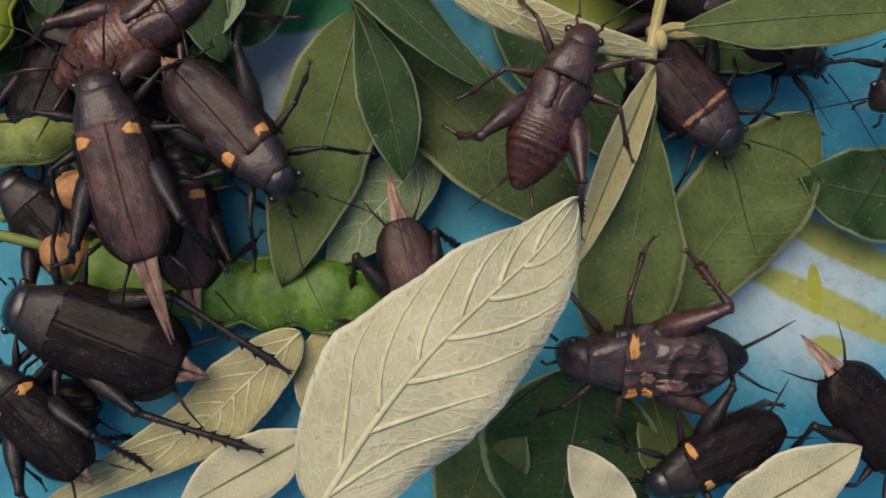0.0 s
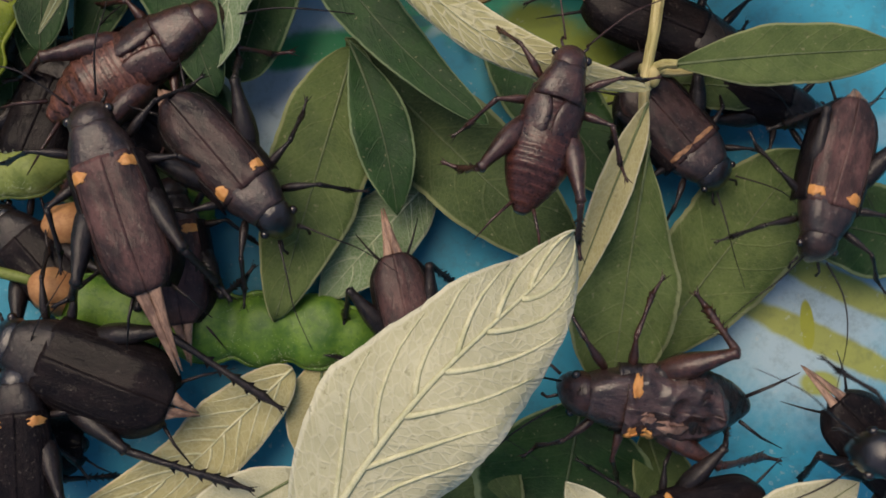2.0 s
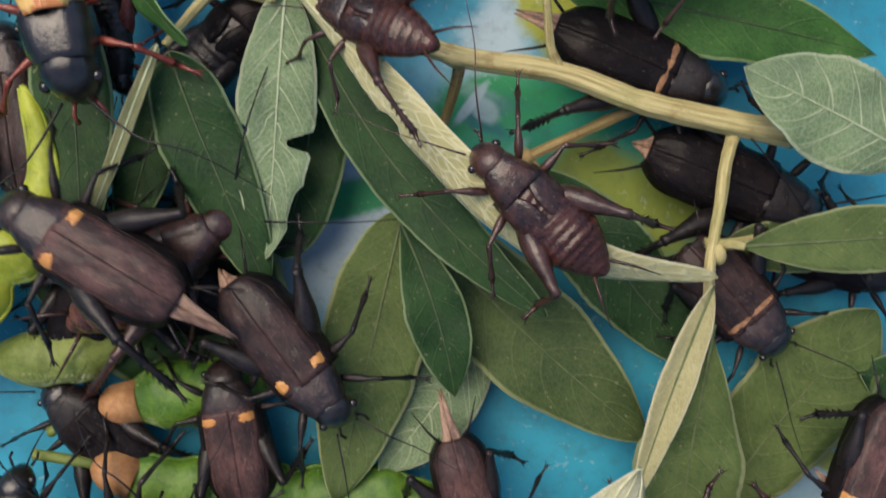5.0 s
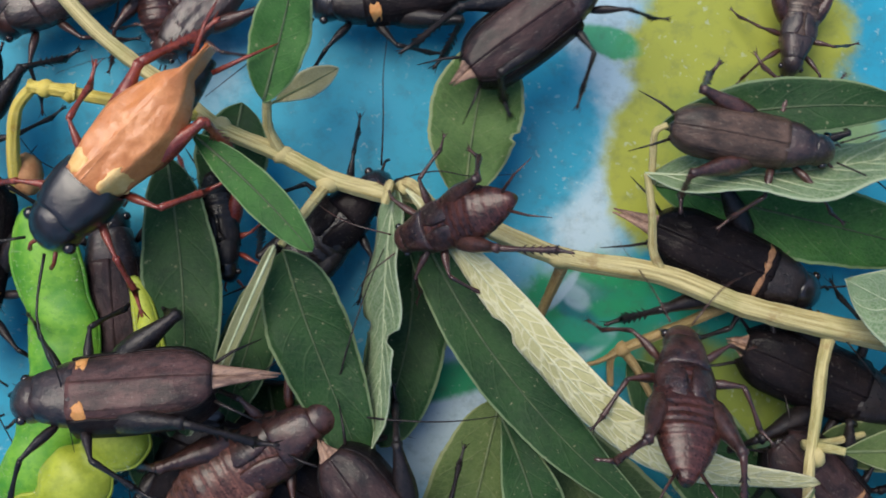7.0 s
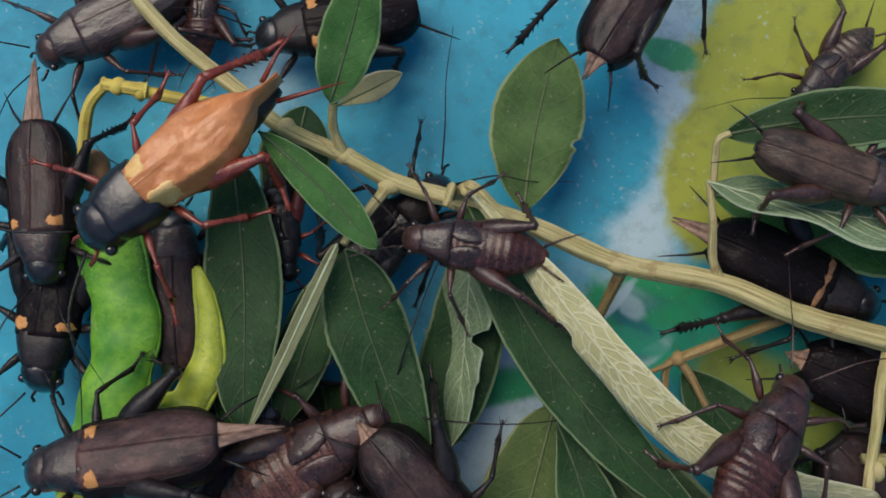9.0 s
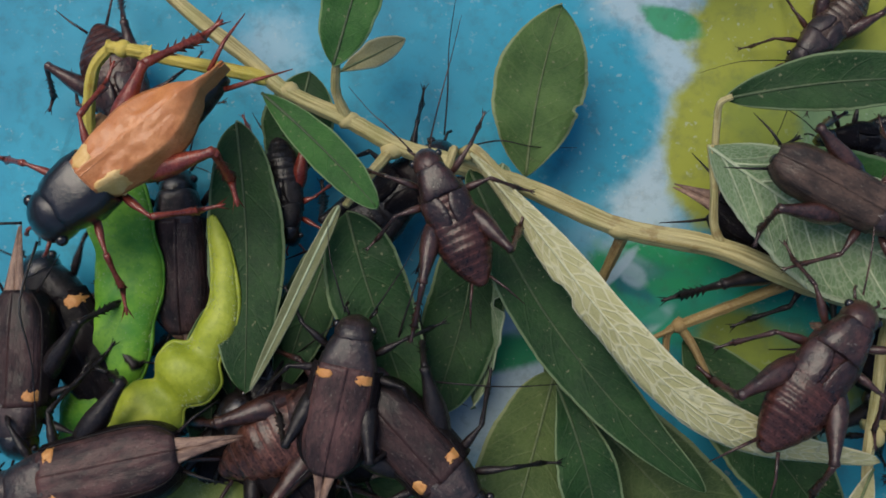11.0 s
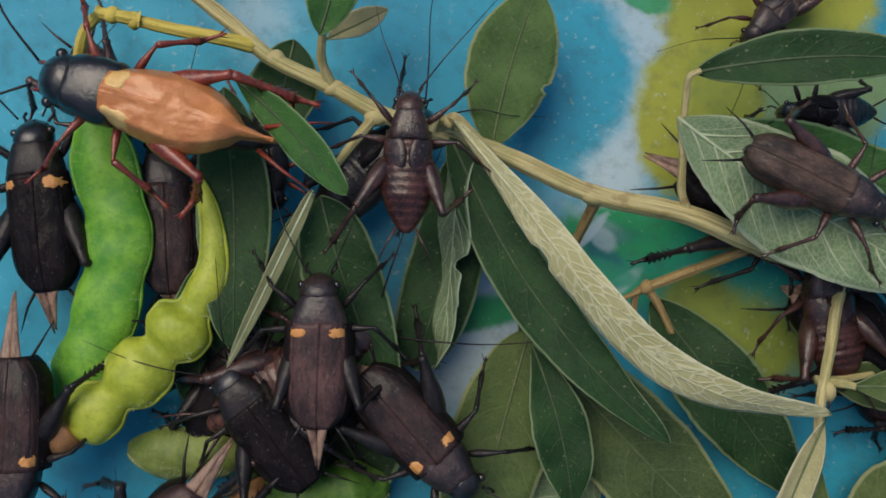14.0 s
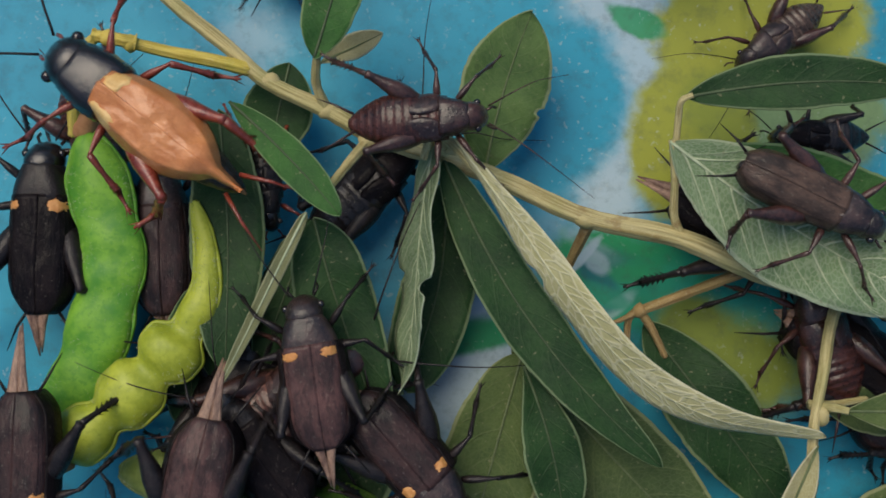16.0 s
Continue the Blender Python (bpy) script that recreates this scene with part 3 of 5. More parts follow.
leaf("broad dark green leaf in the shade", (-5.92, -37.45, 4), (-13.01, -66.39, 4), 30.9, LEAF_DARK, seed=18, peak=0.5)
leaf("dark green leaf in the shade", (-19.08, -41.57, 3), (-29.52, -65.66, 4), 15.0, LEAF_OLIVE, seed=19, peak=0.5)
leaf("olive leaf under the cricket", (3.6, -42.33, 6), (8.84, -61.51, 6), 10.2, LEAF_OLIVE, seed=20, peak=0.5)
leaf("dark green leaf at the edge of the clump", (-91.77, 33.43, 14), (-91.04, 16.54, 10), 7.1, LEAF_DARK, seed=21)
leaf("dark green leaf among the crickets", (-96.24, 33.31, 10), (-96.37, 6.49, 8), 10.0, LEAF_DARK, seed=22)
leaf("bright green leaf with a smooth edge", (-73.7, 69.1, 22), (-66.8, 88.5, 28), 8.8, LEAF_BRIGHT, seed=23, peak=0.47, fold=0.15, point=0.8)
oval_leaf = leaf("oval olive green leaf", (-44.8, 53.0, 12), (-38.4, 80.0, 14), 14.7, LEAF_FRESH, seed=24, peak=0.52, fold=0.06, bend=0.03, point=0.78, notches=((.42, -1, .12, .03),))
edge_leaf = leaf("narrow dark green leaf with a pale edge", (-84.2, 64.8, 24), (-66.5, 46.4, 30), 5.8, LEAF_BRIGHT, seed=25, peak=0.55, fold=0.1, bend=0.02, point=0.62)
leaf("small dark green leaf behind the twig", (-79.71, 71.75, 8), (-83.67, 52.86, 10), 11.8, LEAF_DARK, seed=26)
leaf("long dark olive leaf", (-90.5, 62.6, 14), (-89.0, 20.0, 16), 12.2, LEAF_DARK, seed=27, peak=0.5, fold=0.1, via=((-88.8, 42.9, 15),), point=0.8)
strip_leaf = leaf("narrow pale olive leaf seen edge-on", (-73.1, 47.9, 22), (-86.9, 20.9, 22), 2.3, LEAF_WORN, seed=28, fold=0.35, peak=0.4, rib=RIB_SAGE, point=0.6)
leaf("dark green leaf in the shade of the twig", (-75.53, 45.38, 10), (-85.3, 18.48, 10), 9.0, LEAF_DARK, seed=29)
ribbed_leaf = leaf("dark olive leaf with a pale midrib", (-72.3, 47.2, 20), (-61.7, 11.9, 16), 12.4, LEAF_DARK, seed=30, peak=0.5, fold=0.05, via=((-69.4, 35.4, 18),), point=0.85)
leaf("dark olive leaf with a ragged edge", (-53.0, 51.8, 9), (-60.2, 15.9, 10), 12.6, LEAF_DARK, seed=31, peak=0.6, fold=0.05, via=((-54.5, 34.3, 9.5),), point=0.62)
bitten_leaf = leaf("pale green leaf with bites eaten out of it", (-54.8, 55.5, 18), (-61.4, 16.2, 17), 12.0, LEAF_SAGE, seed=32, peak=0.45, fold=0.1, rib=RIB_SAGE, veins=6, vein_r=0.5, point=0.75, notches=((.56, 1, .7, .035), (.53, -1, .3, .03), (.8, 1, .25, .08)))
leaf("dark green leaf behind the pale leaf", (-19.12, 26.9, 5), (5.93, -8.42, 6), 14.6, LEAF_DARK, seed=33)
leaf("dark green leaf with a pale top edge", (-16.1, 62.1, 24), (19.0, 61.7, 30), 8.4, LEAF_DARK, seed=34, peak=0.45, fold=0.25, bend=0.04)
leaf("large dark green leaf under the pale leaf", (-14.38, 55, 11), (33.3, 40.42, 12), 13.3, LEAF_BRIGHT, seed=35, peak=0.45)
turned_leaf = leaf("pale sage leaf underside with branching veins", (-18.4, 55.4, 22), (20.5, 28.6, 26), 18.5, LEAF_SAGE, seed=36, rib=RIB_SAGE, veins=8, vein_r=0.65, peak=0.5, fold=0.05, bend=-0.02, point=0.85)
leaf("broad olive leaf at the side of the clump", (8.75, 13.03, 10), (30.43, 10.89, 10), 8.5, LEAF_OLIVE, seed=37)
leaf("sage leaf hanging over the twig", (35.32, 23.53, 20), (9.46, 38.5, 24), 15.4, LEAF_SAGE, seed=38, rib=RIB_SAGE, veins=5, vein_r=0.6, peak=0.5)
leaf("dry tan leaf scrap beside the bright leaf", (-74.79, 71.13, 10), (-63.63, 75.98, 11), 4.3, LEAF_TAN, seed=39, fold=0.4, peak=0.6)
# added filler, no known leaf: darkens the ground under the lower crickets
leaf("dark filler leaf added under the lower crickets", (-78.98, 26.07, 2), (-73.34, -13.2, 2), 32.8, LEAF_DARK, seed=40)
LAID = pale_leaf.matrix_basis.copy()
PRESSED = LAID.copy()
LAID = Matrix.Translation((-0.0015, -0.0010, 0)) @ PRESSED @ pose(0, 0, 0, -14, 0, 1.2)
FLAT = turned_leaf.matrix_basis.copy()


# ---- the branch ----
branch = new("branch")
tagged(branch, "straw-coloured cut legume branch lying across the tub", "branch")


def stalk(name, points, r0, r1, mat=STEM, parent=branch, swell=0.0, label=""):
    """A twig through a few points, with ridges, small knots and swollen ends."""
    n = 7 * len(points)
    line = spline([Vector(p) * MM for p in points], n)
    radii = []
    for i in range(n):
        f = i / (n - 1)
        r = (r0 + (r1 - r0) * f) * MM * (1 + 0.10 * noise.noise(Vector((i * 0.6, r0 * 7, len(points)))))
        r *= 1 + swell * (math.exp(-(f / 0.06) ** 2) + math.exp(-((1 - f) / 0.06) ** 2))
        radii.append(r)
    bm = bmesh.new()
    tube(bm, line, radii, 28, ridge=0.07)
    bm.verts.index_update()
    uv = bm.loops.layers.uv.new("UVMap")
    for f in bm.faces:
        for loop in f.loops:
            i, k = divmod(loop.vert.index, 28)
            loop[uv].uv = (i / n * len(points) * 0.012, min(k, 28 - k) / 14)
    return part(name, bm, mat, parent, label)


def bud(name, at, r, mat, parent=branch, stretch=(1, 1, 1)):
    bm = bmesh.new()
    bmesh.ops.create_icosphere(bm, subdivisions=2, radius=r * MM)
    for v in bm.verts:
        v.co = Vector((v.co.x * stretch[0], v.co.y * stretch[1], v.co.z * stretch[2])) * (1 + 0.25 * noise.noise(v.co * 900 + Vector(at)))
    ob = part(name, bm, mat, parent)
    ob.location = Vector(at) * MM


stalk("stem", [(-110.04, 94.96, 15), (-100.13, 82.66, 15), (-88.55, 72.73, 15), (-82.37, 67.12, 15), (-72.68, 62.33, 15), (-64.81, 57.9, 15), (-56.08, 54.97, 15)], 1.1, 1.35, swell=0.1)
stalk("stem", [(-56.08, 54.97, 15), (-44.84, 50.79, 15.5), (-30.84, 44.24, 16), (-15.7, 40.81, 15), (-3.09, 35.28, 15), (9.33, 31.5, 15), (19.19, 29.06, 14)], 1.35, 1.9, swell=0.1)
stalk("petiole", [(-72.5, 62.15, 15), (-73.96, 65.82, 18), (-73.32, 69.3, 22)], 0.9, 0.6)
stalk("petiole", [(-65.33, 58.05, 14), (-68.58, 53.44, 18), (-72.23, 47.89, 22)], 1.0, 0.55)
stalk("petiole", [(-55.17, 55.44, 16), (-52.99, 56.02, 21), (-49.35, 52.25, 22), (-47.34, 50, 22)], 0.9, 0.7)
stalk("petiole", [(-56.06, 55.03, 16), (-55.96, 56.25, 20), (-56.89, 53.29, 20)], 0.7, 0.6)
stalk("petiole", [(-29.99, 43.78, 16), (-31.42, 39.62, 10), (-33.79, 34.24, 6)], 1.0, 0.7, STEM_BROWN)
stalk("petiole", [(-15.01, 40.79, 15), (-16.74, 44.21, 17), (-17.24, 49.96, 20), (-18.07, 55.64, 22)], 0.75, 0.5)
stalk("petiole", [(-17.05, 54.19, 20), (-17, 58.97, 22), (-16.86, 61.4, 23.6), (-15.2, 62.2, 24.2)], 0.55, 0.45)
stalk("petiole", [(10.11, 29.69, 14), (8.41, 25.35, 15), (6.97, 19.53, 16), (5.51, 14.62, 17), (4.38, 9.69, 17.5), (3.85, 1.64, 17)], 0.95, 0.75, swell=0.2)
stalk("petiole", [(6.42, 13.47, 17), (7.68, 13.43, 19), (9.13, 13.06, 20)], 0.8, 0.6)
stalk("petiole", [(4.51, 13.74, 16), (8.97, 13.47, 14), (15.43, 14.1, 12)], 0.8, 0.5)
stalk("twig", [(-3.53, 35.14, 9), (-12.44, 31.81, 8), (-20.52, 28.86, 7)], 0.9, 0.8, STEM_BROWN)
stalk("twig", [(-20.52, 28.86, 7), (-22.21, 27.49, 6), (-22.41, 22.84, 5)], 0.8, 0.5, STEM_BROWN)
stalk("twig", [(-20.52, 28.86, 7), (-18.18, 25.53, 6), (-15.88, 20.79, 5)], 0.8, 0.5, STEM_BROWN)
stalk("twig", [(-20.52, 28.86, 7), (-24.25, 27.17, 7), (-27, 26.63, 7)], 0.5, 0.3, STEM_BROWN)
stalk("twig", [(-85.27, 69.22, 15), (-91.01, 70.19, 17), (-97.77, 71.42, 18), (-103.14, 72.6, 19)], 1.2, 0.9, STEM_YELLOW)
stalk("twig", [(-102.53, 72.58, 19), (-105.41, 72.99, 20), (-108.89, 73.6, 20)], 1.1, 0.9, STEM_YELLOW, swell=0.3)
stalk("twig", [(-108.63, 73.41, 20), (-111.44, 70.59, 19), (-113.5, 65.14, 16), (-114.89, 59.16, 12)], 0.8, 1.0, STEM_YELLOW)
bud("bud", (-53.85, 55.76, 20), 0.9, STEM, stretch=(1, 1.5, 1))
bud("bud", (-52.16, 54.97, 19), 1.1, STEM, stretch=(1.4, 0.8, 1))
bud("knot", (-65.71, 57.22, 15), 1.48, STEM, stretch=(1.3, 1, 1))
bud("knot", (-30.6, 43.8, 16), 1.56, STEM, stretch=(1.4, 1, 1))
bud("knot", (-81.93, 67.11, 15), 1.39, STEM, stretch=(1.4, 1, 1))
bud("knot", (-72.5, 62.15, 15), 1.39, STEM, stretch=(1.4, 1, 1))
bud("knot", (-103.41, 72.6, 19), 1.5, STEM_YELLOW)
bud("knot", (-106.54, 73.19, 20), 1.4, STEM_YELLOW)
bud("knot", (-20.52, 28.86, 7), 1.3, STEM_BROWN)
bud("knot", (5.99, 12.16, 17), 1.23, STEM, stretch=(1, 1.5, 1))
bud("dry_flower", (-113.26, 61.41, 12), 2.4, POD_TIP, stretch=(1, 1.5, 1))


# ---- pods ----
def pod(label, points, width, swells, mat, seed=0, end=True, flat=0.75, neck=1.0):
    """A legume pod that swells over its seeds (place along, extra half width, reach), with a raised seam, fuzz and a dry calyx."""
    thing = new("pod")
    tagged(thing, label, "pod", "legume pods")
    n = 90
    line = spline([Vector(p) * MM for p in points], n)
    thing.location = line[0]
    r = width * MM / 2
    blunt = max(0.11, 1.6 * r / sum((b - a).length for a, b in zip(line, line[1:])))
    radii = []
    for i in range(n):
        f = i / (n - 1)
        body = min(1.0, (f / blunt) ** 0.6, ((1 - f) / blunt) ** 0.6 + 0.03)
        bump = 1 + sum(h * math.exp(-((f - p) / w) ** 4) for p, h, w in swells)
        slim = neck + (1 - neck) * min(1, f / 0.38) ** 1.3
        radii.append(max(r * body * bump * slim, 0.0004))
    line = [p - thing.location for p in line]
    bm = bmesh.new()
    tube(bm, line, radii, 20, flat)
    bm.normal_update()
    for v in bm.verts:
        v.co += v.normal * 0.0005 * noise.noise(v.co * 220 + Vector((seed, 0, 0)))
    shell = part("shell", bm, mat, thing)
    for s in (-1, 1):
        bm = bmesh.new()
        seam = []
        for i in range(n):
            d = (line[min(i + 1, n - 1)] - line[max(i - 1, 0)]).normalized()
            seam.append(line[i] + s * d.cross(Vector((0, 0, 1))) * radii[i] * 0.98)
        tube(bm, seam[1:-1], [0.0004] * (n - 2), 6)
        part("seam", bm, mat, thing)
    rng = random.Random(seed)
    bm = bmesh.new()
    for i in range(1600):
        k = rng.randrange(2, n - 2)
        d = (line[k + 1] - line[k - 1]).normalized()
        side, a = d.cross(Vector((0, 0, 1))), rng.uniform(-0.5, math.pi + 0.5)
        way = (math.cos(a) * side + math.sin(a) * flat * Vector((0, 0, 1)))
        p = line[k].lerp(line[k + 1], rng.random()) + way * radii[k] * 0.97
        q = p + (way.normalized() + d * rng.uniform(-0.7, 0.7)) * rng.uniform(0.0002, 0.0005)
        w = d * 0.00004
        bm.faces.new([bm.verts.new(c) for c in (p - w, p + w, q)])
    tagged(part("fuzz", bm, RIB_SAGE, shell, "short pale hairs on the pod"), kind="stuff")
    if end:
        foot, ahead = (line[-1], line[-5]) if end == "far" else (line[0], line[4])
        d = (ahead - foot).normalized()
        bm = bmesh.new()
        tube(bm, [foot - d * 0.0035, foot - d * 0.0026, foot - d * 0.001, foot + d * 0.0035], [0.0012, 0.0024, 0.0034, 0.0036], 11, ridge=0.06)
        part("calyx", bm, POD_TIP, thing, "dry orange calyx")
        bm = bmesh.new()
        side = d.cross(Vector((0, 0, 1)))
        tube(bm, spline([foot - d * 0.0125 + side * 0.002, foot - d * 0.008 + side * 0.001, foot - d * 0.003], 9), [0.0009] * 9, 8)
        part("pod_stalk", bm, POD_OLIVE, thing, "pale green stalk")
    return thing


hanging_pod = pod("green pod hanging from the twig", [(-112.3, 59.4, 13), (-110.7, 50.5, 12.2), (-108.6, 39.3, 11.4), (-110.7, 28.1, 10.6), (-114.6, 17.8, 9.8), (-119.6, 10.3, 9)], 9.6, ((.22, .12, .07), (.42, .14, .07), (.62, .14, .07), (.82, .10, .06)), POD_GREEN, seed=0, end=False, flat=0.45)
seed_pod = pod("lime green pod with three swollen seeds and a dry orange calyx", [(-94.0, 47.6, 16), (-92.5, 41.2, 15.7), (-92.1, 34.0, 15.4), (-94.5, 28.0, 15.1), (-98.2, 23.1, 14.9), (-104.2, 16.9, 14.6), (-111.6, 10.5, 14.3), (-118.5, 6.4, 14)], 5.6, ((.56, .92, .065), (.72, .90, .062), (.865, .70, .055)), POD_LIME, seed=1, flat=0.7, end="far", neck=0.4)
pod("green pod with a dry orange calyx under the leaves", [(-89.83, -16.3, 9), (-82.27, -19.78, 8), (-68.91, -22.63, 7), (-57.03, -24.08, 7), (-46.07, -25.3, 7), (-35.24, -28.71, 6)], 9.6, ((.30, .22, .055), (.45, .24, .055), (.60, .24, .055), (.76, .24, .055)), POD_DEEP, seed=2, flat=0.6)
pod("yellow-green pod at the edge of the clump", [(-108.49, 3.06, 8), (-101.56, 2.57, 9), (-94.24, 2.7, 9), (-86.35, 4.4, 8)], 7.7, ((.4, .1, .1), (.7, .1, .1)), POD_OLIVE, seed=3, end=False)
pod("green pod with a dry end", [(-88.59, -6.08, 7), (-81.71, -5.19, 7), (-71.94, -4.91, 6), (-64.78, -4.54, 5)], 9.4, ((.4, .1, .12), (.7, .1, .1)), POD_DEEP, seed=4)


# ---- crickets ----
def oval(x, w, h, z0, n=14, flat=0.0):
    """A ring across the body at x: half width w, height h, its foot at z0."""
    ring = []
    for k in range(n):
        a = 2 * math.pi * k / n
        cy, cz = math.cos(a), math.sin(a)
        e = 1 - flat
        ring.append((x, w * math.copysign(abs(cy) ** e, cy), z0 + h / 2 + h / 2 * math.copysign(abs(cz) ** e, cz)))
    return ring


def cricket(label, L, kind, seed=0, tips=0.0, spots=True, spread=1.0, plump=1.0, crumple=0.0, tatter=False, band=False, hind=None):
    """A cricket of length L mm from head to the wings' end. Its head points along x and its belly is near z = 0."""
    rng = random.Random(seed)
    L *= MM
    look_of = dict(
        brown=(WING, COLLAR, HEAD, BLACK, BELLY_BLACK), black=(WING_BLACK, BLACK, HEAD_BLACK, BLACK, BELLY_BLACK), red=(WING_RED, WING_RED, BROWN, BROWN, BELLY_BROWN),
        orange=(WING_ORANGE, HEAD_BLACK, HEAD_BLACK, RED, BELLY_BLACK), ribbed=(None, NYMPH, BROWN, BROWN, BELLY_RIBBED), nymph=(None, NYMPH, BROWN, BROWN, BELLY_BROWN), dark_nymph=(None, WING_BLACK, HEAD_BLACK, BLACK, BELLY_BLACK),
        grey_nymph=(None, COLLAR, HEAD, BROWN, BELLY_GREY), dusky=(WING_DUSKY_SHADED, COLLAR, HEAD_BLACK, BLACK, BELLY_BLACK), plain=(WING_PLAIN, COLLAR, HEAD, BROWN, BELLY_BLACK), mauve=(WING, COLLAR, HEAD_BLACK, BLACK, BELLY_BLACK), red_legs=(None, BLACK, HEAD_BLACK, RED, BELLY_BLACK))
    wing_mat, front_mat, head_mat, leg_mat, belly_mat = look_of[kind]
    thing = new("cricket")
    tagged(thing, label, "cricket", "crickets in the tub")
    adult = wing_mat is not None
    W = L * (0.188 if adult else 0.160) * plump
    if tatter:
        belly_mat = BELLY_BLACK
    broad = 1.42 if kind == "orange" else 1.0
    # abdomen
    bm = bmesh.new()
    rings, n = [], 60
    for i in range(n + 1):
        f = i / n
        x = L * (-0.47 + 0.67 * f)
        w = W * (0.16 + 0.84 * math.sin(math.pi / 2 * min(1, f / 0.50)) ** 0.8) * (1 if adult else 1 + 0.06 * math.sin(math.pi * min(1, f / 0.85))) * (1 - 0.10 * max(0, f - 0.6) / 0.4)
        step_in = 1 - (0.09 if kind == "ribbed" else 0.045) * ((f * 12) % 1.0) ** 3
        rings.append(oval(x, w * step_in * (0.78 if kind == "orange" else 1.08 if tatter else 0.90 if adult else 1), L * 0.20 * (0.35 + 0.65 * min(1, f / 0.35)) * step_in, L * 0.02))
    loft(bm, rings)
    part("abdomen", bm, belly_mat, thing)
    # pronotum
    bm = bmesh.new()
    rings = []
    for f in (0, 0.04, 0.15, 0.3, 0.5, 0.7, 0.85, 0.96, 1.0):
        s = 0.965 + 0.035 * math.sin(math.pi * f)
        lip = 0.97 if f in (0, 1.0) else 1
        rings.append(oval(L * (0.135 + 0.200 * f), W * (0.88 - 0.22 * f - 0.10 * f * f) * (1 + (broad - 1) * (0.35 + 0.9 * f)) * s * lip, L * (0.232 - 0.012 * f) * s * lip, L * (0.018 + 0.006 * f), 20, 0.22))
    loft(bm, rings)
    bm.normal_update()
    for v in bm.verts:
        v.co += v.normal * L * (0.008 * noise.noise(v.co * 420 + Vector((seed, 0, 0))) - 0.008 * math.exp(-(v.co.y / (0.15 * W)) ** 2))
    pron = part("pronotum", bm, front_mat, thing)
    # head with eyes and palps
    bm = bmesh.new()
    rings = []
    for i in range(13):
        f = i / 12
        s = math.sqrt(max(0.02, 1 - (max(f - 0.22, 0) / 0.78) ** 2)) * (0.95 + 0.05 * min(1, f / 0.22))
        rings.append(oval(L * (0.322 + 0.150 * f), W * 0.575 * broad * s, L * 0.205 * (0.25 + 0.75 * s), L * (0.030 + 0.03 * (1 - s) - 0.030 * f), 16, 0.10))
    loft(bm, rings)
    head = part("head", bm, head_mat, thing)
    for s in (-1, 1):
        bm = bmesh.new()
        bmesh.ops.create_icosphere(bm, subdivisions=2, radius=L * 0.025, matrix=Matrix.Translation((L * 0.398, s * W * 0.52 * broad, L * 0.135)))
        part("eye", bm, EYE, head)
        bm = bmesh.new()
        y = s * W * 0.3
        tube(bm, [(L * 0.46, y, L * 0.05), (L * 0.505, y * 1.5, L * 0.03), (L * 0.53, y * 1.4, L * 0.005)], [L * 0.010, L * 0.008, L * 0.010], 5)
        part("palp", bm, leg_mat, head)
        # antenna
        bm = bmesh.new()
        sw, up = rng.uniform(0.15, 0.55), rng.uniform(0.0, 0.12)
        reach = rng.uniform(0.45, 0.7)
        pts = spline([(L * 0.47, s * W * 0.35, L * 0.15), (L * (0.47 + 0.18), s * (W * 0.5 + L * sw * 0.25), L * (0.18 + up)),
                      (L * (0.47 + reach * 0.6), s * (W * 0.5 + L * sw * 0.6), L * (0.16 + up)), (L * (0.47 + reach), s * (W * 0.4 + L * sw), L * 0.10)], 14)
        tube(bm, pts, [L * 0.0062 * (1 - 0.75 * i / 13) for i in range(14)], 5)
        part("antenna", bm, BLACK if kind != "nymph" else BROWN, head)
    # wings: flat on the back, folded down sharply along the flanks
    def on_wing(s, f, q, lift=0.0):
        wide = wing_width(W, f, kind)
        x = L * (0.165 - (0.665 if kind == "orange" else 0.50 if tatter else 0.645) * f)
        y = s * (-0.10 * W * (1 - f) + q * (wide + 0.10 * W * (1 - f)))
        z = L * (0.244 - 0.02 * f - 0.09 * max(0, f - 0.7)) - L * 0.04 * q * q + (L * 0.004 if s > 0 else 0)
        z -= L * 0.30 * max(0, q - 0.72) ** 1.15
        z += L * 0.004 * noise.noise(Vector((x * 400, y * 700, seed)))
        if kind != "orange":
            z += L * 0.002 * math.sin(q * 15 + 0.5) * (1 - q)
        if kind == "orange":
            c = Vector((x, y * 1.3, seed * 0.01))
            fade = min(1.0, f / 0.15) * (1 - 0.6 * max(0, f - 0.6) / 0.4)
            z += L * (0.012 + 0.03 * (1 - f) * (1 - q))
            z += L * fade * (0.013 - 0.038 * abs(noise.noise(c * 110)) - 0.018 * abs(noise.noise(c * 230 + Vector((3, 0, 0)))) - 0.004 * abs(noise.noise(c * 620)))
        elif crumple:
            c = Vector((x, y * 0.7, seed * 0.01))
            z += crumple * L * (0.7 - 1.8 * abs(noise.noise(c * 130)) - 0.9 * abs(noise.noise(c * 310 + Vector((5, 0, 0)))))
            y += crumple * L * 0.9 * noise.noise(Vector((x * 300, s * 3, seed))) * q
        return Vector((x, y, z + lift * L))

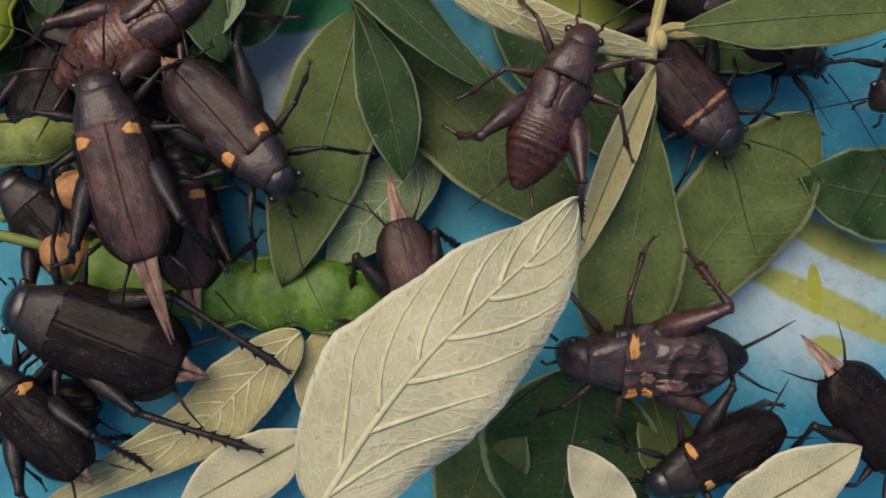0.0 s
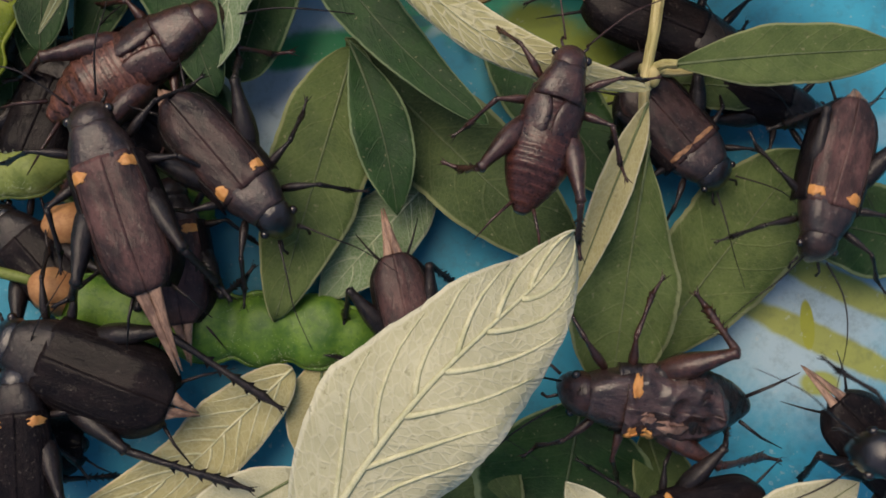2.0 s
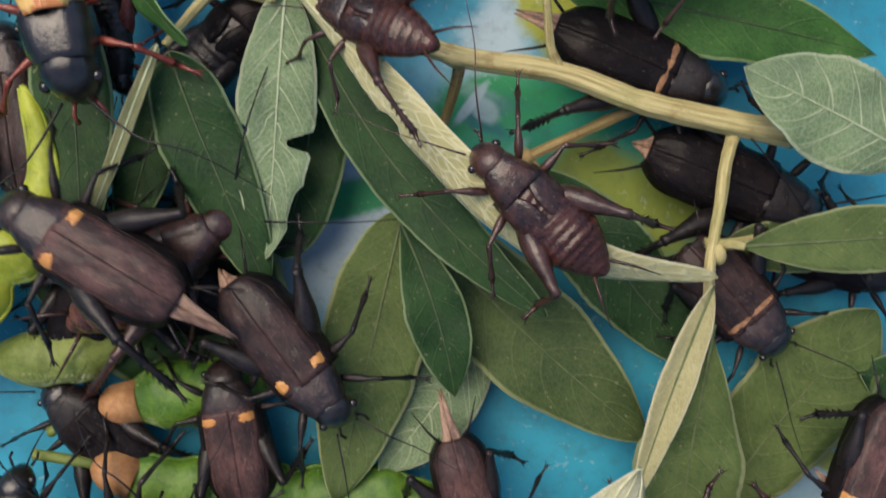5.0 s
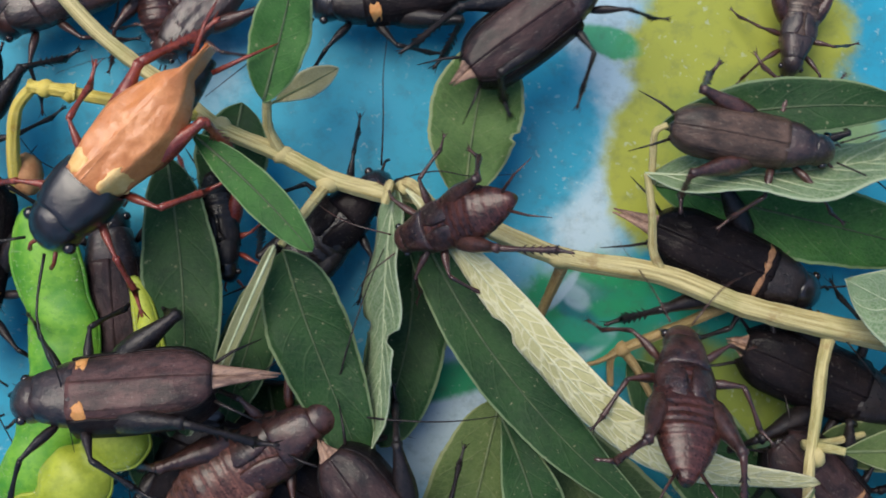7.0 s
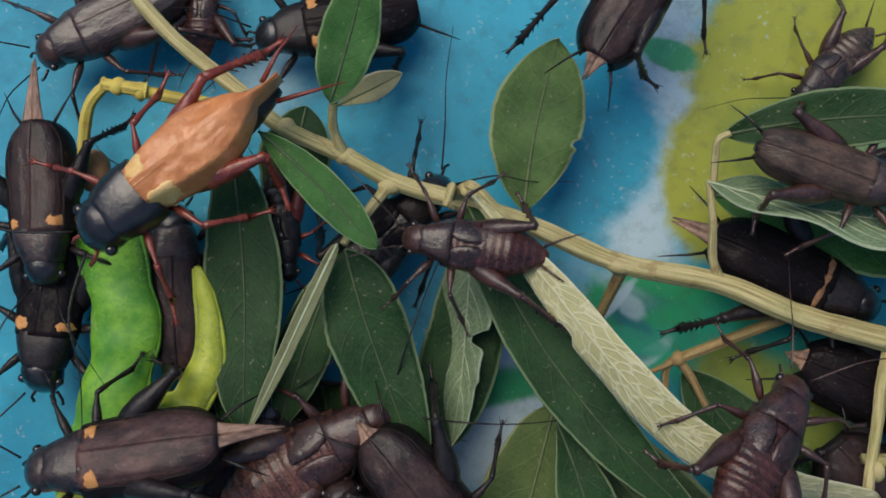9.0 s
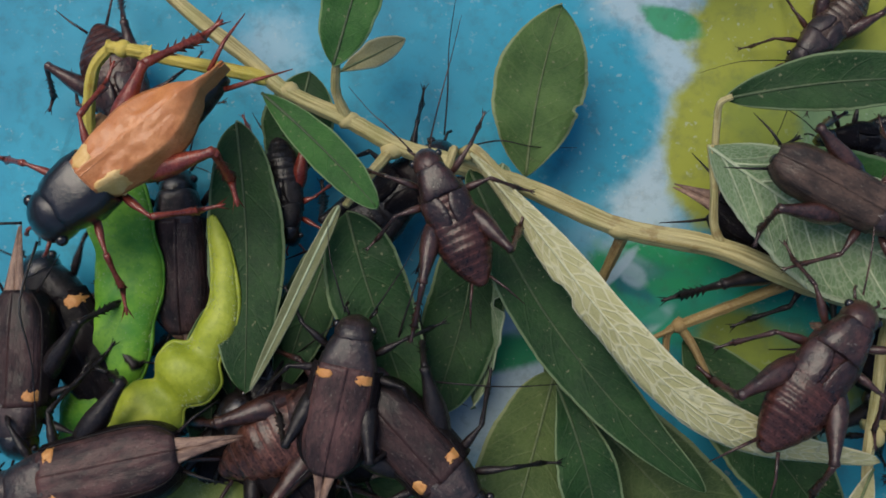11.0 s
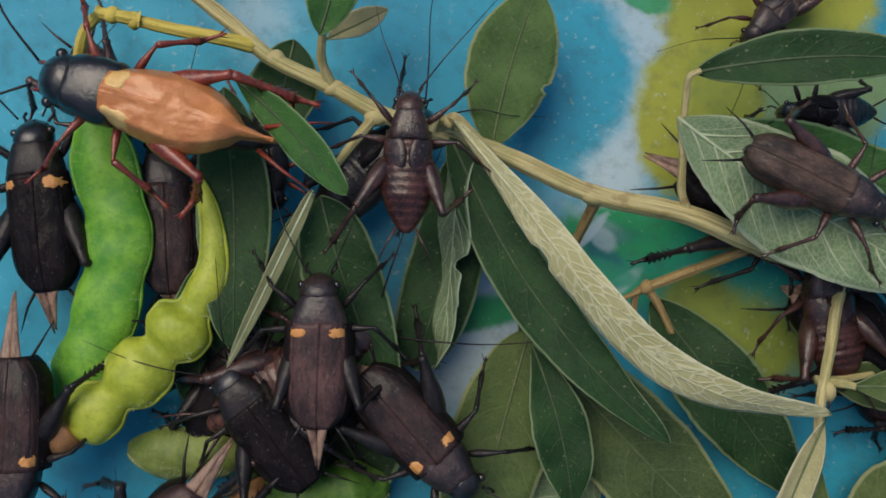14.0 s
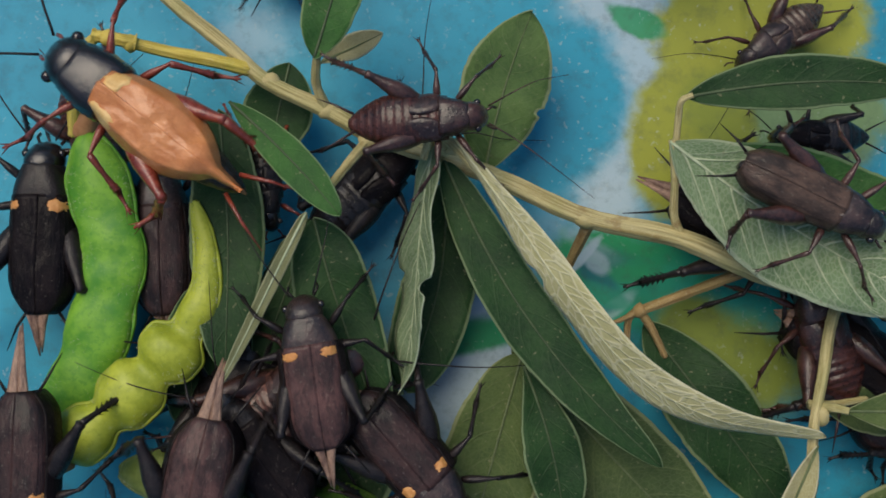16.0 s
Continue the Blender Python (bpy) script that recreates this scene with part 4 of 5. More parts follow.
    def patch(s, f0, f1, q0, q1, lift, ragged, n=9):
        """A thin scale that lies on the wing, with uneven edges."""
        bm = bmesh.new()
        top = []
        for i in range(n):
            row = []
            for j in range(n):
                f, q = f0 + (f1 - f0) * i / (n - 1), q0 + (q1 - q0) * j / (n - 1)
                w = noise.noise(Vector((i * 0.45, j * 0.45, seed + s * 3.1)))
                edge = 1 - 0.2 * (abs(2 * i / (n - 1) - 1) * abs(2 * j / (n - 1) - 1)) ** 2
                fm, qm = (f0 + f1) / 2, (q0 + q1) / 2
                f, q = fm + (f - fm) * (edge + ragged * w), qm + (q - qm) * (edge - ragged * w)
                if i in (0, n - 1) or j in (0, n - 1):
                    row.append(bm.verts.new(on_wing(s, f, q, -0.004)))
                else:
                    row.append(bm.verts.new(on_wing(s, f, q, lift)))
            top.append(row)
        for a, b in zip(top, top[1:]):
            for j in range(n - 1):
                bm.faces.new((a[j], a[j + 1], b[j + 1], b[j]))
        bmesh.ops.recalc_face_normals(bm, faces=bm.faces)
        return bm

    if adult:
        for s in (-1, 1):
            bm = bmesh.new()
            rough = crumple or kind == "orange"
            rows, n, k = [], (64 if rough else 24), (26 if rough else 12)
            for i in range(n + 1):
                rows.append([bm.verts.new(on_wing(s, i / n, j / k)) for j in range(k + 1)])
            for a, b in zip(rows, rows[1:]):
                for j in range(k):
                    f = (a[j], a[j + 1], b[j + 1], b[j])
                    bm.faces.new(f if s < 0 else tuple(reversed(f)))
            wing = part("wing", bm, wing_mat, thing)
            thick = wing.modifiers.new("thickness", "SOLIDIFY")
            thick.thickness, thick.offset = L * 0.010, 1
            if kind in ("brown", "dusky", "mauve"):
                # the dark field of the wing that hangs over the flank
                bm = bmesh.new()
                edge = [0.05 + 0.03 * noise.noise(Vector((i * 0.35, seed, s))) for i in range(25)]
                rows = []
                for i in range(25):
                    f, row = i / 24, []
                    for j in range(7):
                        q = 0.80 + edge[i] * 0.6 + (0.20 - edge[i] * 0.6) * min(1, j / 4)
                        out = max(0, j - 4) / 2
                        p = on_wing(s, f, q, 0.011 if 0 < j else 0.004)
                        row.append(bm.verts.new(p + Vector((0, s * L * (0.006 + 0.010 * out) * (1 - 0.5 * f), -L * 0.085 * out))))
                    rows.append(row)
                for a, b in zip(rows, rows[1:]):
                    for j in range(6):
                        f = (a[j], a[j + 1], b[j + 1], b[j])
                        bm.faces.new(f if s < 0 else tuple(reversed(f)))
                side = part("wing_side", bm, WING_BLACK, wing, "black side field of the wing")
                thick = side.modifiers.new("thickness", "SOLIDIFY")
                thick.thickness, thick.offset = L * 0.008, 1
            if kind == "orange":
                part("wing_spot", patch(s, 0.01, 0.20 if s > 0 else 0.13, 0.50 if s > 0 else 0.15, 0.98 if s > 0 else 0.85, 0.005, 0.45), SPOT_CREAM, wing, "pale yellow scale at the wing's root")
            elif band:
                part("wing_band", patch(s, 0.05, 0.105, 0.02 if s > 0 else 0.2, 0.92, 0.004, 0.8), BAND, wing, "dull orange band across the wing's root")
            elif spots:
                part("wing_spot", patch(s, 0.045, 0.125 + rng.uniform(0, 0.03), 0.38 + rng.uniform(0, 0.16), 0.93, 0.005, 0.7), SPOT, wing, "orange spot at the wing's root")
            # ridges along the wing
            for q in (() if rough else (0.70, 0.78, 0.86)):
                bm = bmesh.new()
                pts = [on_wing(s, f, q + rng.uniform(-0.02, 0.02), 0.001) for f in (0.14, 0.25, 0.4, 0.55, 0.7, 0.82)]
                tube(bm, pts, [L * 0.0014, L * 0.0017, L * 0.0017, L * 0.0016, L * 0.0014, L * 0.001], 5, 0.5)
                part("wing_vein", bm, wing_mat, wing)
            if tatter and s > 0:
                for f0, f1, q0, q1, mat in ((0.03, 0.17, 0.62, 1.0, SPOT), (0.20, 0.31, 0.55, 0.95, SPOT), (0.34, 0.62, 0.20, 0.62, WING_TORN), (0.16, 0.30, 0.05, 0.42, WING_TORN)):
                    part("torn_wing", patch(s, f0, f1, q0, q1, 0.012, 0.9), mat, wing, "torn pale shred of a wing")
    else:
        for s in (-1, 1):
            bm = bmesh.new()
            bmesh.ops.create_icosphere(bm, subdivisions=2, radius=1, matrix=Matrix.Translation((L * 0.045, s * W * 0.50, L * 0.186)) @ Matrix.Rotation(s * 0.14, 4, "Z") @ Matrix.Rotation(-s * 0.50, 4, "X") @ Matrix.Diagonal((L * 0.155, W * 0.52, L * 0.024, 1)))
            part("wing_pad", bm, front_mat, thing)
    if tips:
        for s in (-1, 1):
            bm = bmesh.new()
            e = tips * rng.uniform(0.9, 1.05)
            tube(bm, [(-L * 0.40, s * W * 0.19, L * 0.185), (-L * 0.48, s * W * 0.16, L * 0.172), (-L * (0.46 + e * 0.35), s * W * 0.105, L * 0.155), (-L * (0.46 + e * 0.7), s * W * 0.06, L * 0.13), (-L * (0.46 + e), s * W * rng.uniform(0.01, 0.06), L * 0.10)],
                 [L * 0.032, L * 0.031, L * 0.023, L * 0.014, L * 0.004], 9, 0.45)
            part("wing_tip", bm, WING_ORANGE if kind == "orange" else TAIL, thing, "folded tan hind wing tip")
    for s in (-1, 1):
        bm = bmesh.new()
        tube(bm, [(-L * 0.43, s * W * 0.35, L * 0.10), (-L * 0.55, s * W * 0.75, L * 0.10), (-L * 0.68, s * W * 1.1, L * 0.06)], [L * 0.011, L * 0.008, L * 0.002], 5)
        part("tail_feeler", bm, RED if kind == "orange" else BLACK if belly_mat is BELLY_BLACK else BROWN, thing)
    # legs: hip, knee, ankle, toe, each in the leg's own space
    plan = (("front_leg", 0.25, (0.13, 0.17, 0.05), (0.10, 0.12, -0.14), 0.024, 0.015), ("middle_leg", 0.13, (-0.03, 0.21, 0.06), (-0.13, 0.13, -0.15), 0.026, 0.016),
            ("hind_leg", 0.04, (-0.36, 0.20, 0.13), (-0.26, 0.10, -0.22), 0.064, 0.022))
    legs = []
    short = 0.8 if kind == "orange" else 1.0
    for name, hx, knee, shin, r0, r1 in plan:
        knee, shin, r0 = Vector(knee) * short, Vector(shin) * short, r0 * (0.72 if short < 1 else 1.0)
        for s in (-1, 1):
            ja, jb = rng.uniform(-0.3, 0.3), rng.uniform(-0.25, 0.25)
            k = Matrix.Rotation(s * ja, 3, "Z") @ Vector((knee[0] * L, s * knee[1] * L * spread, knee[2] * L))
            back = rng.choice((1.0, 0.55, -0.1, -0.5)) if name == "hind_leg" else 1.0
            h = Matrix.Rotation(s * (ja + jb), 3, "Z") @ Vector((shin[0] * back * L, s * shin[1] * L * spread, shin[2] * L))
            if hind and name == "hind_leg":
                k, h = (Vector((a, s * b, c)) * L for a, b, c in hind[s > 0])
            bm = bmesh.new()
            f = (0, 0.12, 0.3, 0.5, 0.75, 0.93, 1.0, 1.03)
            thick = (0.45, 0.8, 1.0, 0.95, 0.6, 0.42, 0.5, 0.2)
            lift = Vector((0, 0, 0.012 * L))
            tube(bm, [k * q + lift * math.sin(math.pi * min(q, 1)) for q in f], [L * r0 * w for w in thick], 8, 1.15)
            leg = part(name, bm, leg_mat, thing, at=Matrix.Translation((hx * L, s * W * 0.62, L * 0.075)))
            bm = bmesh.new()
            foot = Vector((h.x, h.y, 0)).normalized() * L * 0.11 + Vector((0, 0, -0.004 * L))
            places = (0, 0.12, 0.30, 0.42, 0.47, 0.55, 0.60, 0.68, 0.73, 0.81, 0.86, 0.93, 0.98, 1.0)
            line = [h * q + Vector((0, 0, 0.008 * L)) * math.sin(math.pi * q) for q in places]
            widths = [L * r1 * (0.9 if q == 0 else 1.0 - 0.30 * math.sin(math.pi * q) ** 2) for q in places]
            rings = tube(bm, line + [h + foot * 0.35, h + foot * 0.7, h + foot * 0.8, h + foot], widths + [L * r1 * 0.55, L * r1 * 0.45, L * r1 * 0.4, L * r1 * 0.3], 6)
            across = h.cross(Vector((0, 0, 1))).normalized()
            for i in ((3, 5, 7, 9, 11) if name == "hind_leg" else (9, 11)):
                for e in (-1, 1):
                    size = 1.0 if name == "hind_leg" else 0.6
                    spine(bm, rings, i, across * e, line[i] + (h.normalized() * 0.034 + across * e * 0.036) * L * size)
            for e in (-1, 1):
                spine(bm, rings, 15, across * e, h + foot * 1.2 + across * e * L * 0.028)
            part("shin", bm, leg_mat, leg, at=Matrix.Translation(k))
            legs.append(leg)
    return thing, legs


def wing_width(W, f, kind):
    """Half width of the closed wings at f along them."""
    if kind == "orange":
        body = 0.80 + 0.36 * math.sin(math.pi / 2 * min(1, f / 0.42))
        taper = min(1, max(0, (f - 0.42) / 0.38))
        return W * max(0.03, body - 0.93 * taper ** 2.0 - 0.20 * max(0, (f - 0.80) / 0.20))
    return W * (0.92 + 0.08 * math.sin(math.pi * min(1, f * 1.05)) - 0.48 * max(0, (f - 0.70) / 0.30) ** 2.6)


MOVERS = []


def place_cricket(label, L, kind, rows, seed=0, **more):
    """rows: seconds, x, y, z in mm of the body's middle, then its turns about x, y and z in degrees."""
    thing, legs = cricket(label, L, kind, seed, **more)
    keys = [(t, pose(x * MM, y * MM, z * MM, *turn)) for t, x, y, z, *turn in rows]
    if len(keys) == 1:
        thing.matrix_basis = keys[0][1]
    else:
        MOVERS.append((thing, keys, legs))


place_cricket("brown-winged black cricket with two orange spots, long pale wing tips", 31.5, "brown", [(0, -75.4, -4.4, 20, 0, 0, 104.5), (1, -75.9, -4.6, 20, 0, 0, 106.4), (2, -74.7, -4.4, 20, 0, 0, 108.4), (3.2, -74.3, -6.8, 20, 0, 0, 112), (5, -78.1, -34.4, 18, 0, 0, 85.5), (16, -78.1, -34.4, 18, 0, 0, 85.5)], seed=3, tips=0.42)
place_cricket("brown-winged black cricket with two orange spots facing the leaf", 28.4, "dusky", [(0, -59.4, 0, 16, 0, 0, -48.6), (3.2, -59.1, -0.1, 16, 0, 0, -51.8), (5.5, -58.3, 2.7, 16, 0, 0, -55.1), (11.5, -61.6, 10.9, 16, 0, 0, -46.2), (14.5, -59.1, 5.7, 14, 0, 0, -48.2), (16, -59.1, 5.7, 14, 0, 0, -48.2)], seed=4, tips=0.12)
place_cricket("brown ribbed young cricket under the others", 35.0, "ribbed", [(0, -74.3, 18.3, 11, 0, 0, 29.4), (3.2, -74.3, 18.3, 11, 0, 0, 29.4), (5.3, -79.5, 15.4, 10, 0, 0, 29.4), (16, -79.5, 15.4, 10, 0, 0, 29.4)], seed=5, spread=0.75, plump=0.98)
place_cricket("small red-brown young cricket without wings", 26.6, "nymph", [(0, -12.7, -0.4, 28, 0, 0, 63.5), (1.5, -12.9, 0.0, 28, 0, 0, 66), (2.2, -12.7, 2.4, 28, 0, 0, 72.5), (2.5, -13.9, 5.4, 28, 0, 0, 85), (2.8, -13.6, 9.8, 27, 0, 0, 103.5), (3.2, -14.2, 10.4, 26, 0, 0, 104), (5.3, -21.3, 23.5, 27, 0, 0, 134.2), (5.5, -20.3, 24.9, 27, 0, 0, 132.2), (6, -16.3, 19.8, 27, 0, 34, 113.7), (6.5, -15.6, 20.6, 27, 0, 52, 96), (7, -17.1, 21.7, 28, 0, 42, 78.1), (7.5, -15.4, 18.9, 28, 0, 30, 58.8), (8, -15.4, 16.5, 28, 0, 23.3, 54.7), (9, -15.5, 16.6, 28, 0, 21.4, 54.6), (11.5, -4.6, 22.6, 27, 0, 0, 52.3), (12.5, 0.1, 22.4, 22, 0, 0, 66.6), (13.5, 7.8, 23.7, 10, 0, 0, 94.4), (16, 9.5, 23.7, 8, 0, 0, 108.2)], seed=6, plump=1.05)
place_cricket("dark brown cricket with a pale orange band", 23.7, "dusky", [(0, 11.5, 4, 9, 0, 0, -51.1), (9.2, 8.9, 6.8, 9, 0, 0, -50.1), (11.3, 20.6, 14.2, 6, 0, 0, -15.1), (14.5, 26.6, 8.1, 5, 0, 0, -15.8), (16, 26.6, 8.1, 5, 0, 0, -15.8)], seed=7, tips=0, band=True, plump=1.3)
place_cricket("red-brown cricket with crumpled wings lying on its side", 31.0, "red", [(0, 2.1, -35.4, 14, -24, 0, 175.9), (1.5, 3.3, -36.2, 14, -24, 0, 171.1), (3.2, 2.1, -36.3, 14, -24, 0, 171.1), (16, 2.1, -36.3, 14, -24, 0, 171.1)], seed=8, tips=0, crumple=0.045, tatter=True)
place_cricket("black cricket with pale wing tips", 23.6, "black", [(0, 34.9, -48.6, 16, 0, 0, -53.6), (1, 35, -48.9, 16, 0, 0, -52.5), (2, 36.2, -47.6, 16, 0, 0, -51.6), (3.2, 36.2, -48.4, 16, 0, 0, -52.1), (4.5, 29.9, -35.6, 14, 0, 0, -51.6), (16, 29.9, -35.6, 14, 0, 0, -51.6)], seed=9, tips=0.3, spots=False, plump=1.2)
place_cricket("brown-winged black cricket with two orange spots walking over the leaves", 26.5, "brown", [(0, 45.5, 8.4, 18, 0, 0, -133.7), (0.8, 41.4, 4.4, 18, 0, 0, -128.7), (1.5, 33.2, -2.6, 18, 0, 0, -110.1), (2, 30.9, -6.2, 18, 0, 0, -109.1), (2.5, 31.3, -15.8, 18, 0, 0, -119.8), (3.2, 31.6, -23.8, 18, 0, 0, -126.1), (5.3, 24.8, -23.1, 16, 0, 0, -113.3), (16, 24.8, -23.1, 16, 0, 0, -113.3)], seed=10, tips=0.1)
place_cricket("black cricket in the shade of the leaf clump", 31.5, "black", [(0, -83.3, -29.3, 11, 0, 0, 157.2)], seed=11, tips=0.15, plump=1.25, spots=False, hind=(((-0.36, 0.17, 0.13), (-0.56, -0.13, -0.05)), ((-0.40, 0.12, 0.10), (-0.52, -0.02, -0.05))))
place_cricket("black cricket with orange spots at the edge", 25.6, "black", [(0, -92.8, -41, 13, 0, 0, 132), (0.7, -91.9, -41, 13, 0, 0, 113.6), (1.2, -92.8, -39.8, 13, 0, 0, 95.1), (3.2, -89.2, -38.8, 13, 0, 0, 92.2), (5, -103.4, -25.1, 12, 0, 0, 85.3), (16, -103.4, -25.1, 12, 0, 0, 85.3)], seed=12, tips=0.1)
place_cricket("black cricket with an orange spot under leaves", 24.0, "black", [(0, 10, -51.8, 14, 0, 0, -156.4), (1.5, 5.5, -53.6, 14, 0, 0, -171), (3.2, 10.9, -55.7, 14, 0, 0, -171.3), (16, 10.9, -55.7, 14, 0, 0, -171.3)], seed=13)
place_cricket("brown cricket half hidden under the large leaf", 24.9, "mauve", [(0, -33.3, -25.4, 10, 0, 0, -79.1)], seed=14, tips=0.35, spots=False)
place_cricket("black cricket under the leaflet", 23.5, "black", [(0, 25.1, 12.5, 5, 0, 0, -18), (1.5, 25.7, 10.9, 5, 0, 0, -21.5), (3.2, 27.9, 8.7, 5, 0, 0, -20.9), (16, 27.9, 8.7, 5, 0, 0, -20.9)], seed=15, spots=False)
place_cricket("black cricket under the twig", 31.0, "black", [(0, 11.5, 22.5, 5, 0, 0, -25.3), (9.2, 12, 22, 5, 0, 0, -25.3), (11.5, 16, 20.5, 5, 0, 0, -28), (16, 17, 20, 5, 0, 0, -30)], seed=16, tips=0.1, spots=False)
place_cricket("black cricket with a pale band behind the twig", 30.3, "black", [(8, -2.2, 41.8, 7, 0, 0, -26.5)], seed=17, tips=0.25, band=True)
place_cricket("grey-brown cricket on the pale leaf", 25.0, "plain", [(0, -1.5, 56.6, 24, 0, 0, 1.9), (5.3, -1.5, 56.6, 24, 0, 0, 1.9), (5.5, -3.1, 58.5, 24, 0, 0, 2.3), (6, -2.5, 60.9, 24, 0, 0, -7.2), (7, -3.8, 59.1, 24, 0, 0, -12.9), (8, -2.2, 57, 24, 0, 0, -20), (9, -1.5, 55.5, 25, 0, 0, -21.5), (11.5, -0.4, 45.9, 26, 0, 0, -31.3), (13, 0.9, 46.1, 26, 0, 0, -26.3), (14.5, 0.6, 43.9, 26, 0, 0, -26.5), (16, 1, 45.7, 26, 0, 0, -26.5)], seed=18, spots=False, plump=0.86)
place_cricket("young grey-brown cricket on the yellow print", 20.0, "grey_nymph", [(0, 12.7, 81.3, 2, 0, 0, -105.5), (7, 12.7, 81.3, 2, 0, 0, -105.5), (8, 12.6, 81.5, 2, 0, 0, -108.3), (9, 8.1, 76.6, 2, 0, 0, -138.6), (11.5, 6.6, 77.9, 2, 0, 0, -137.1), (14.5, 4.6, 77.4, 2, 0, 0, -135.8), (16, 6, 76.9, 2, 0, 0, -145.4)], seed=19)
place_cricket("large black cricket on the blue sheet", 27.8, "dusky", [(0, -41.9, 66.6, 15, 0, 0, 20.3), (5.3, -41.9, 66.6, 15, 0, 0, 20.3), (5.5, -42.4, 67.5, 15, 0, 0, 22.4), (6, -42.5, 68.8, 15, 0, 0, 17.6), (7, -32.1, 80.3, 15, 0, 0, 33.7), (8, -28.4, 85, 15, 0, 0, 43.2), (9, -26.2, 86.5, 15, 0, 0, 57.1), (11, -11.6, 104.3, 15, 0, 0, 68.2), (16, -11.6, 104.3, 15, 0, 0, 68.2)], seed=20, tips=0.15, spots=False)
place_cricket("black cricket with an orange spot beside the bright leaf", 29.3, "black", [(0, -38, 93.2, 4, 0, 0, -173.8), (6, -38, 93.2, 4, 0, 0, -173.8), (7, -54.6, 88.7, 4, 0, 0, -174.5), (8, -62.1, 86, 4, 0, 0, -172.8), (9, -74.7, 85.6, 4, 0, 0, -170.9), (10.8, -85.5, 112.6, 4, 0, 0, -174.6), (16, -85.5, 112.6, 4, 0, 0, -174.6)], seed=21, spots=True)
place_cricket("freshly moulted cricket with pale orange wings and red legs", 38.4, "orange", [(0, -86.2, 58, 22, 0, 0, -81.6), (5.3, -86.2, 58, 22, 0, 0, -81.6), (5.5, -87.9, 55.8, 22, 0, 0, -76.3), (6, -91.3, 57, 22, 0, 0, -100.3), (6.5, -91.9, 58.2, 22, 0, 0, -121.4), (7, -93.1, 62.3, 22, 0, 0, -134.4), (7.5, -93.2, 63.8, 22, 0, 0, -143.2), (8, -91.6, 63, 22, 0, 0, -151.1), (8.5, -92.3, 61, 22, 0, 0, -144.3), (9, -95.2, 60, 22, 0, 0, -142.1), (11.3, -103.4, 54.9, 22, 0, 0, -140.7), (11.5, -102.5, 54.4, 22, 0, 0, -142.5), (12, -102.4, 55.9, 22, 0, 0, -143.7), (12.5, -96.1, 57.6, 22, 0, 0, -165.3), (13, -95.1, 56.6, 22, 0, 0, -180.8), (13.5, -97.3, 57, 22, 0, 0, -195.1), (14, -98.1, 57.4, 22, 0, 0, -197.1), (14.5, -98.7, 58, 22, 0, 0, -197.5), (15, -97.4, 58.3, 22, 0, 0, -210.7), (15.5, -96.3, 58.2, 22, 0, 0, -216.4), (16, -98.8, 59.1, 22, 0, 0, -217.4)], seed=22, tips=0, spots=True, crumple=0.022, plump=0.7)
place_cricket("red-brown young cricket clinging to the twig", 22.5, "nymph", [(0, -40.9, 47.1, 26, 0, 30, 151.6), (5.3, -40.9, 47.1, 26, 0, 30, 151.6), (5.5, -42.3, 51.5, 26, 0, 32, 155.8), (6, -43.5, 50.2, 26, 0, 34, 159.8), (7, -45.8, 50.0, 27, 0, 40, 195.4), (8, -47.0, 48.0, 27, 0, 40, 196.1), (8.5, -47.4, 47.3, 27, 0, 34, 193.4), (9, -52.7, 46.5, 25, 0, 5, 170.2), (11.3, -56.2, 44.5, 27, 0, 0, 112.4), (11.5, -55.9, 43.8, 27, 0, 0, 113.8), (12.5, -57.4, 46, 27, 0, 0, 112), (13.5, -60.9, 48.1, 26, 0, 0, 88.3), (14.5, -59, 49.1, 26, 0, 0, 85.7), (15, -58.6, 51.6, 25, 0, 0, 50.7), (15.5, -58.4, 56.9, 25, 0, 0, 14.3), (16, -57.5, 58.3, 25, 0, 0, 2.3)], seed=23, plump=1.05)
place_cricket("wingless dark brown cricket under the twig", 28.9, "dark_nymph", [(8, -66.7, 50, 6, 0, 0, 41.9)], seed=24, spread=0.85)
place_cricket("black cricket with pale wing tips and two orange spots", 27.6, "dusky", [(0, -121.9, 70.4, 12, 0, 0, -95.8), (7, -121.9, 70.4, 12, 0, 0, -95.8), (7.5, -120, 73.7, 12, 0, 0, -96.7), (8, -120.8, 64.4, 12, 0, 0, -90.5), (8.5, -120.9, 60.9, 12, 0, 0, -89.8), (9, -120.5, 55.9, 12, 0, 0, -86.7), (10.2, -122.2, 36.9, 12, 0, 0, -89.7), (11.3, -124.1, 19.8, 14, 0, 0, -89.4), (11.5, -123.8, 18.5, 14, 0, 0, -87.7), (12.5, -124.3, 17.3, 14, 0, 0, -92.1), (13.5, -124.7, 7.8, 14, 0, 0, -89), (14.5, -120.7, 6.3, 15, 0, 0, -90.6), (16, -118.8, 4.7, 18, 0, 0, -88.5)], seed=25, tips=0.42)
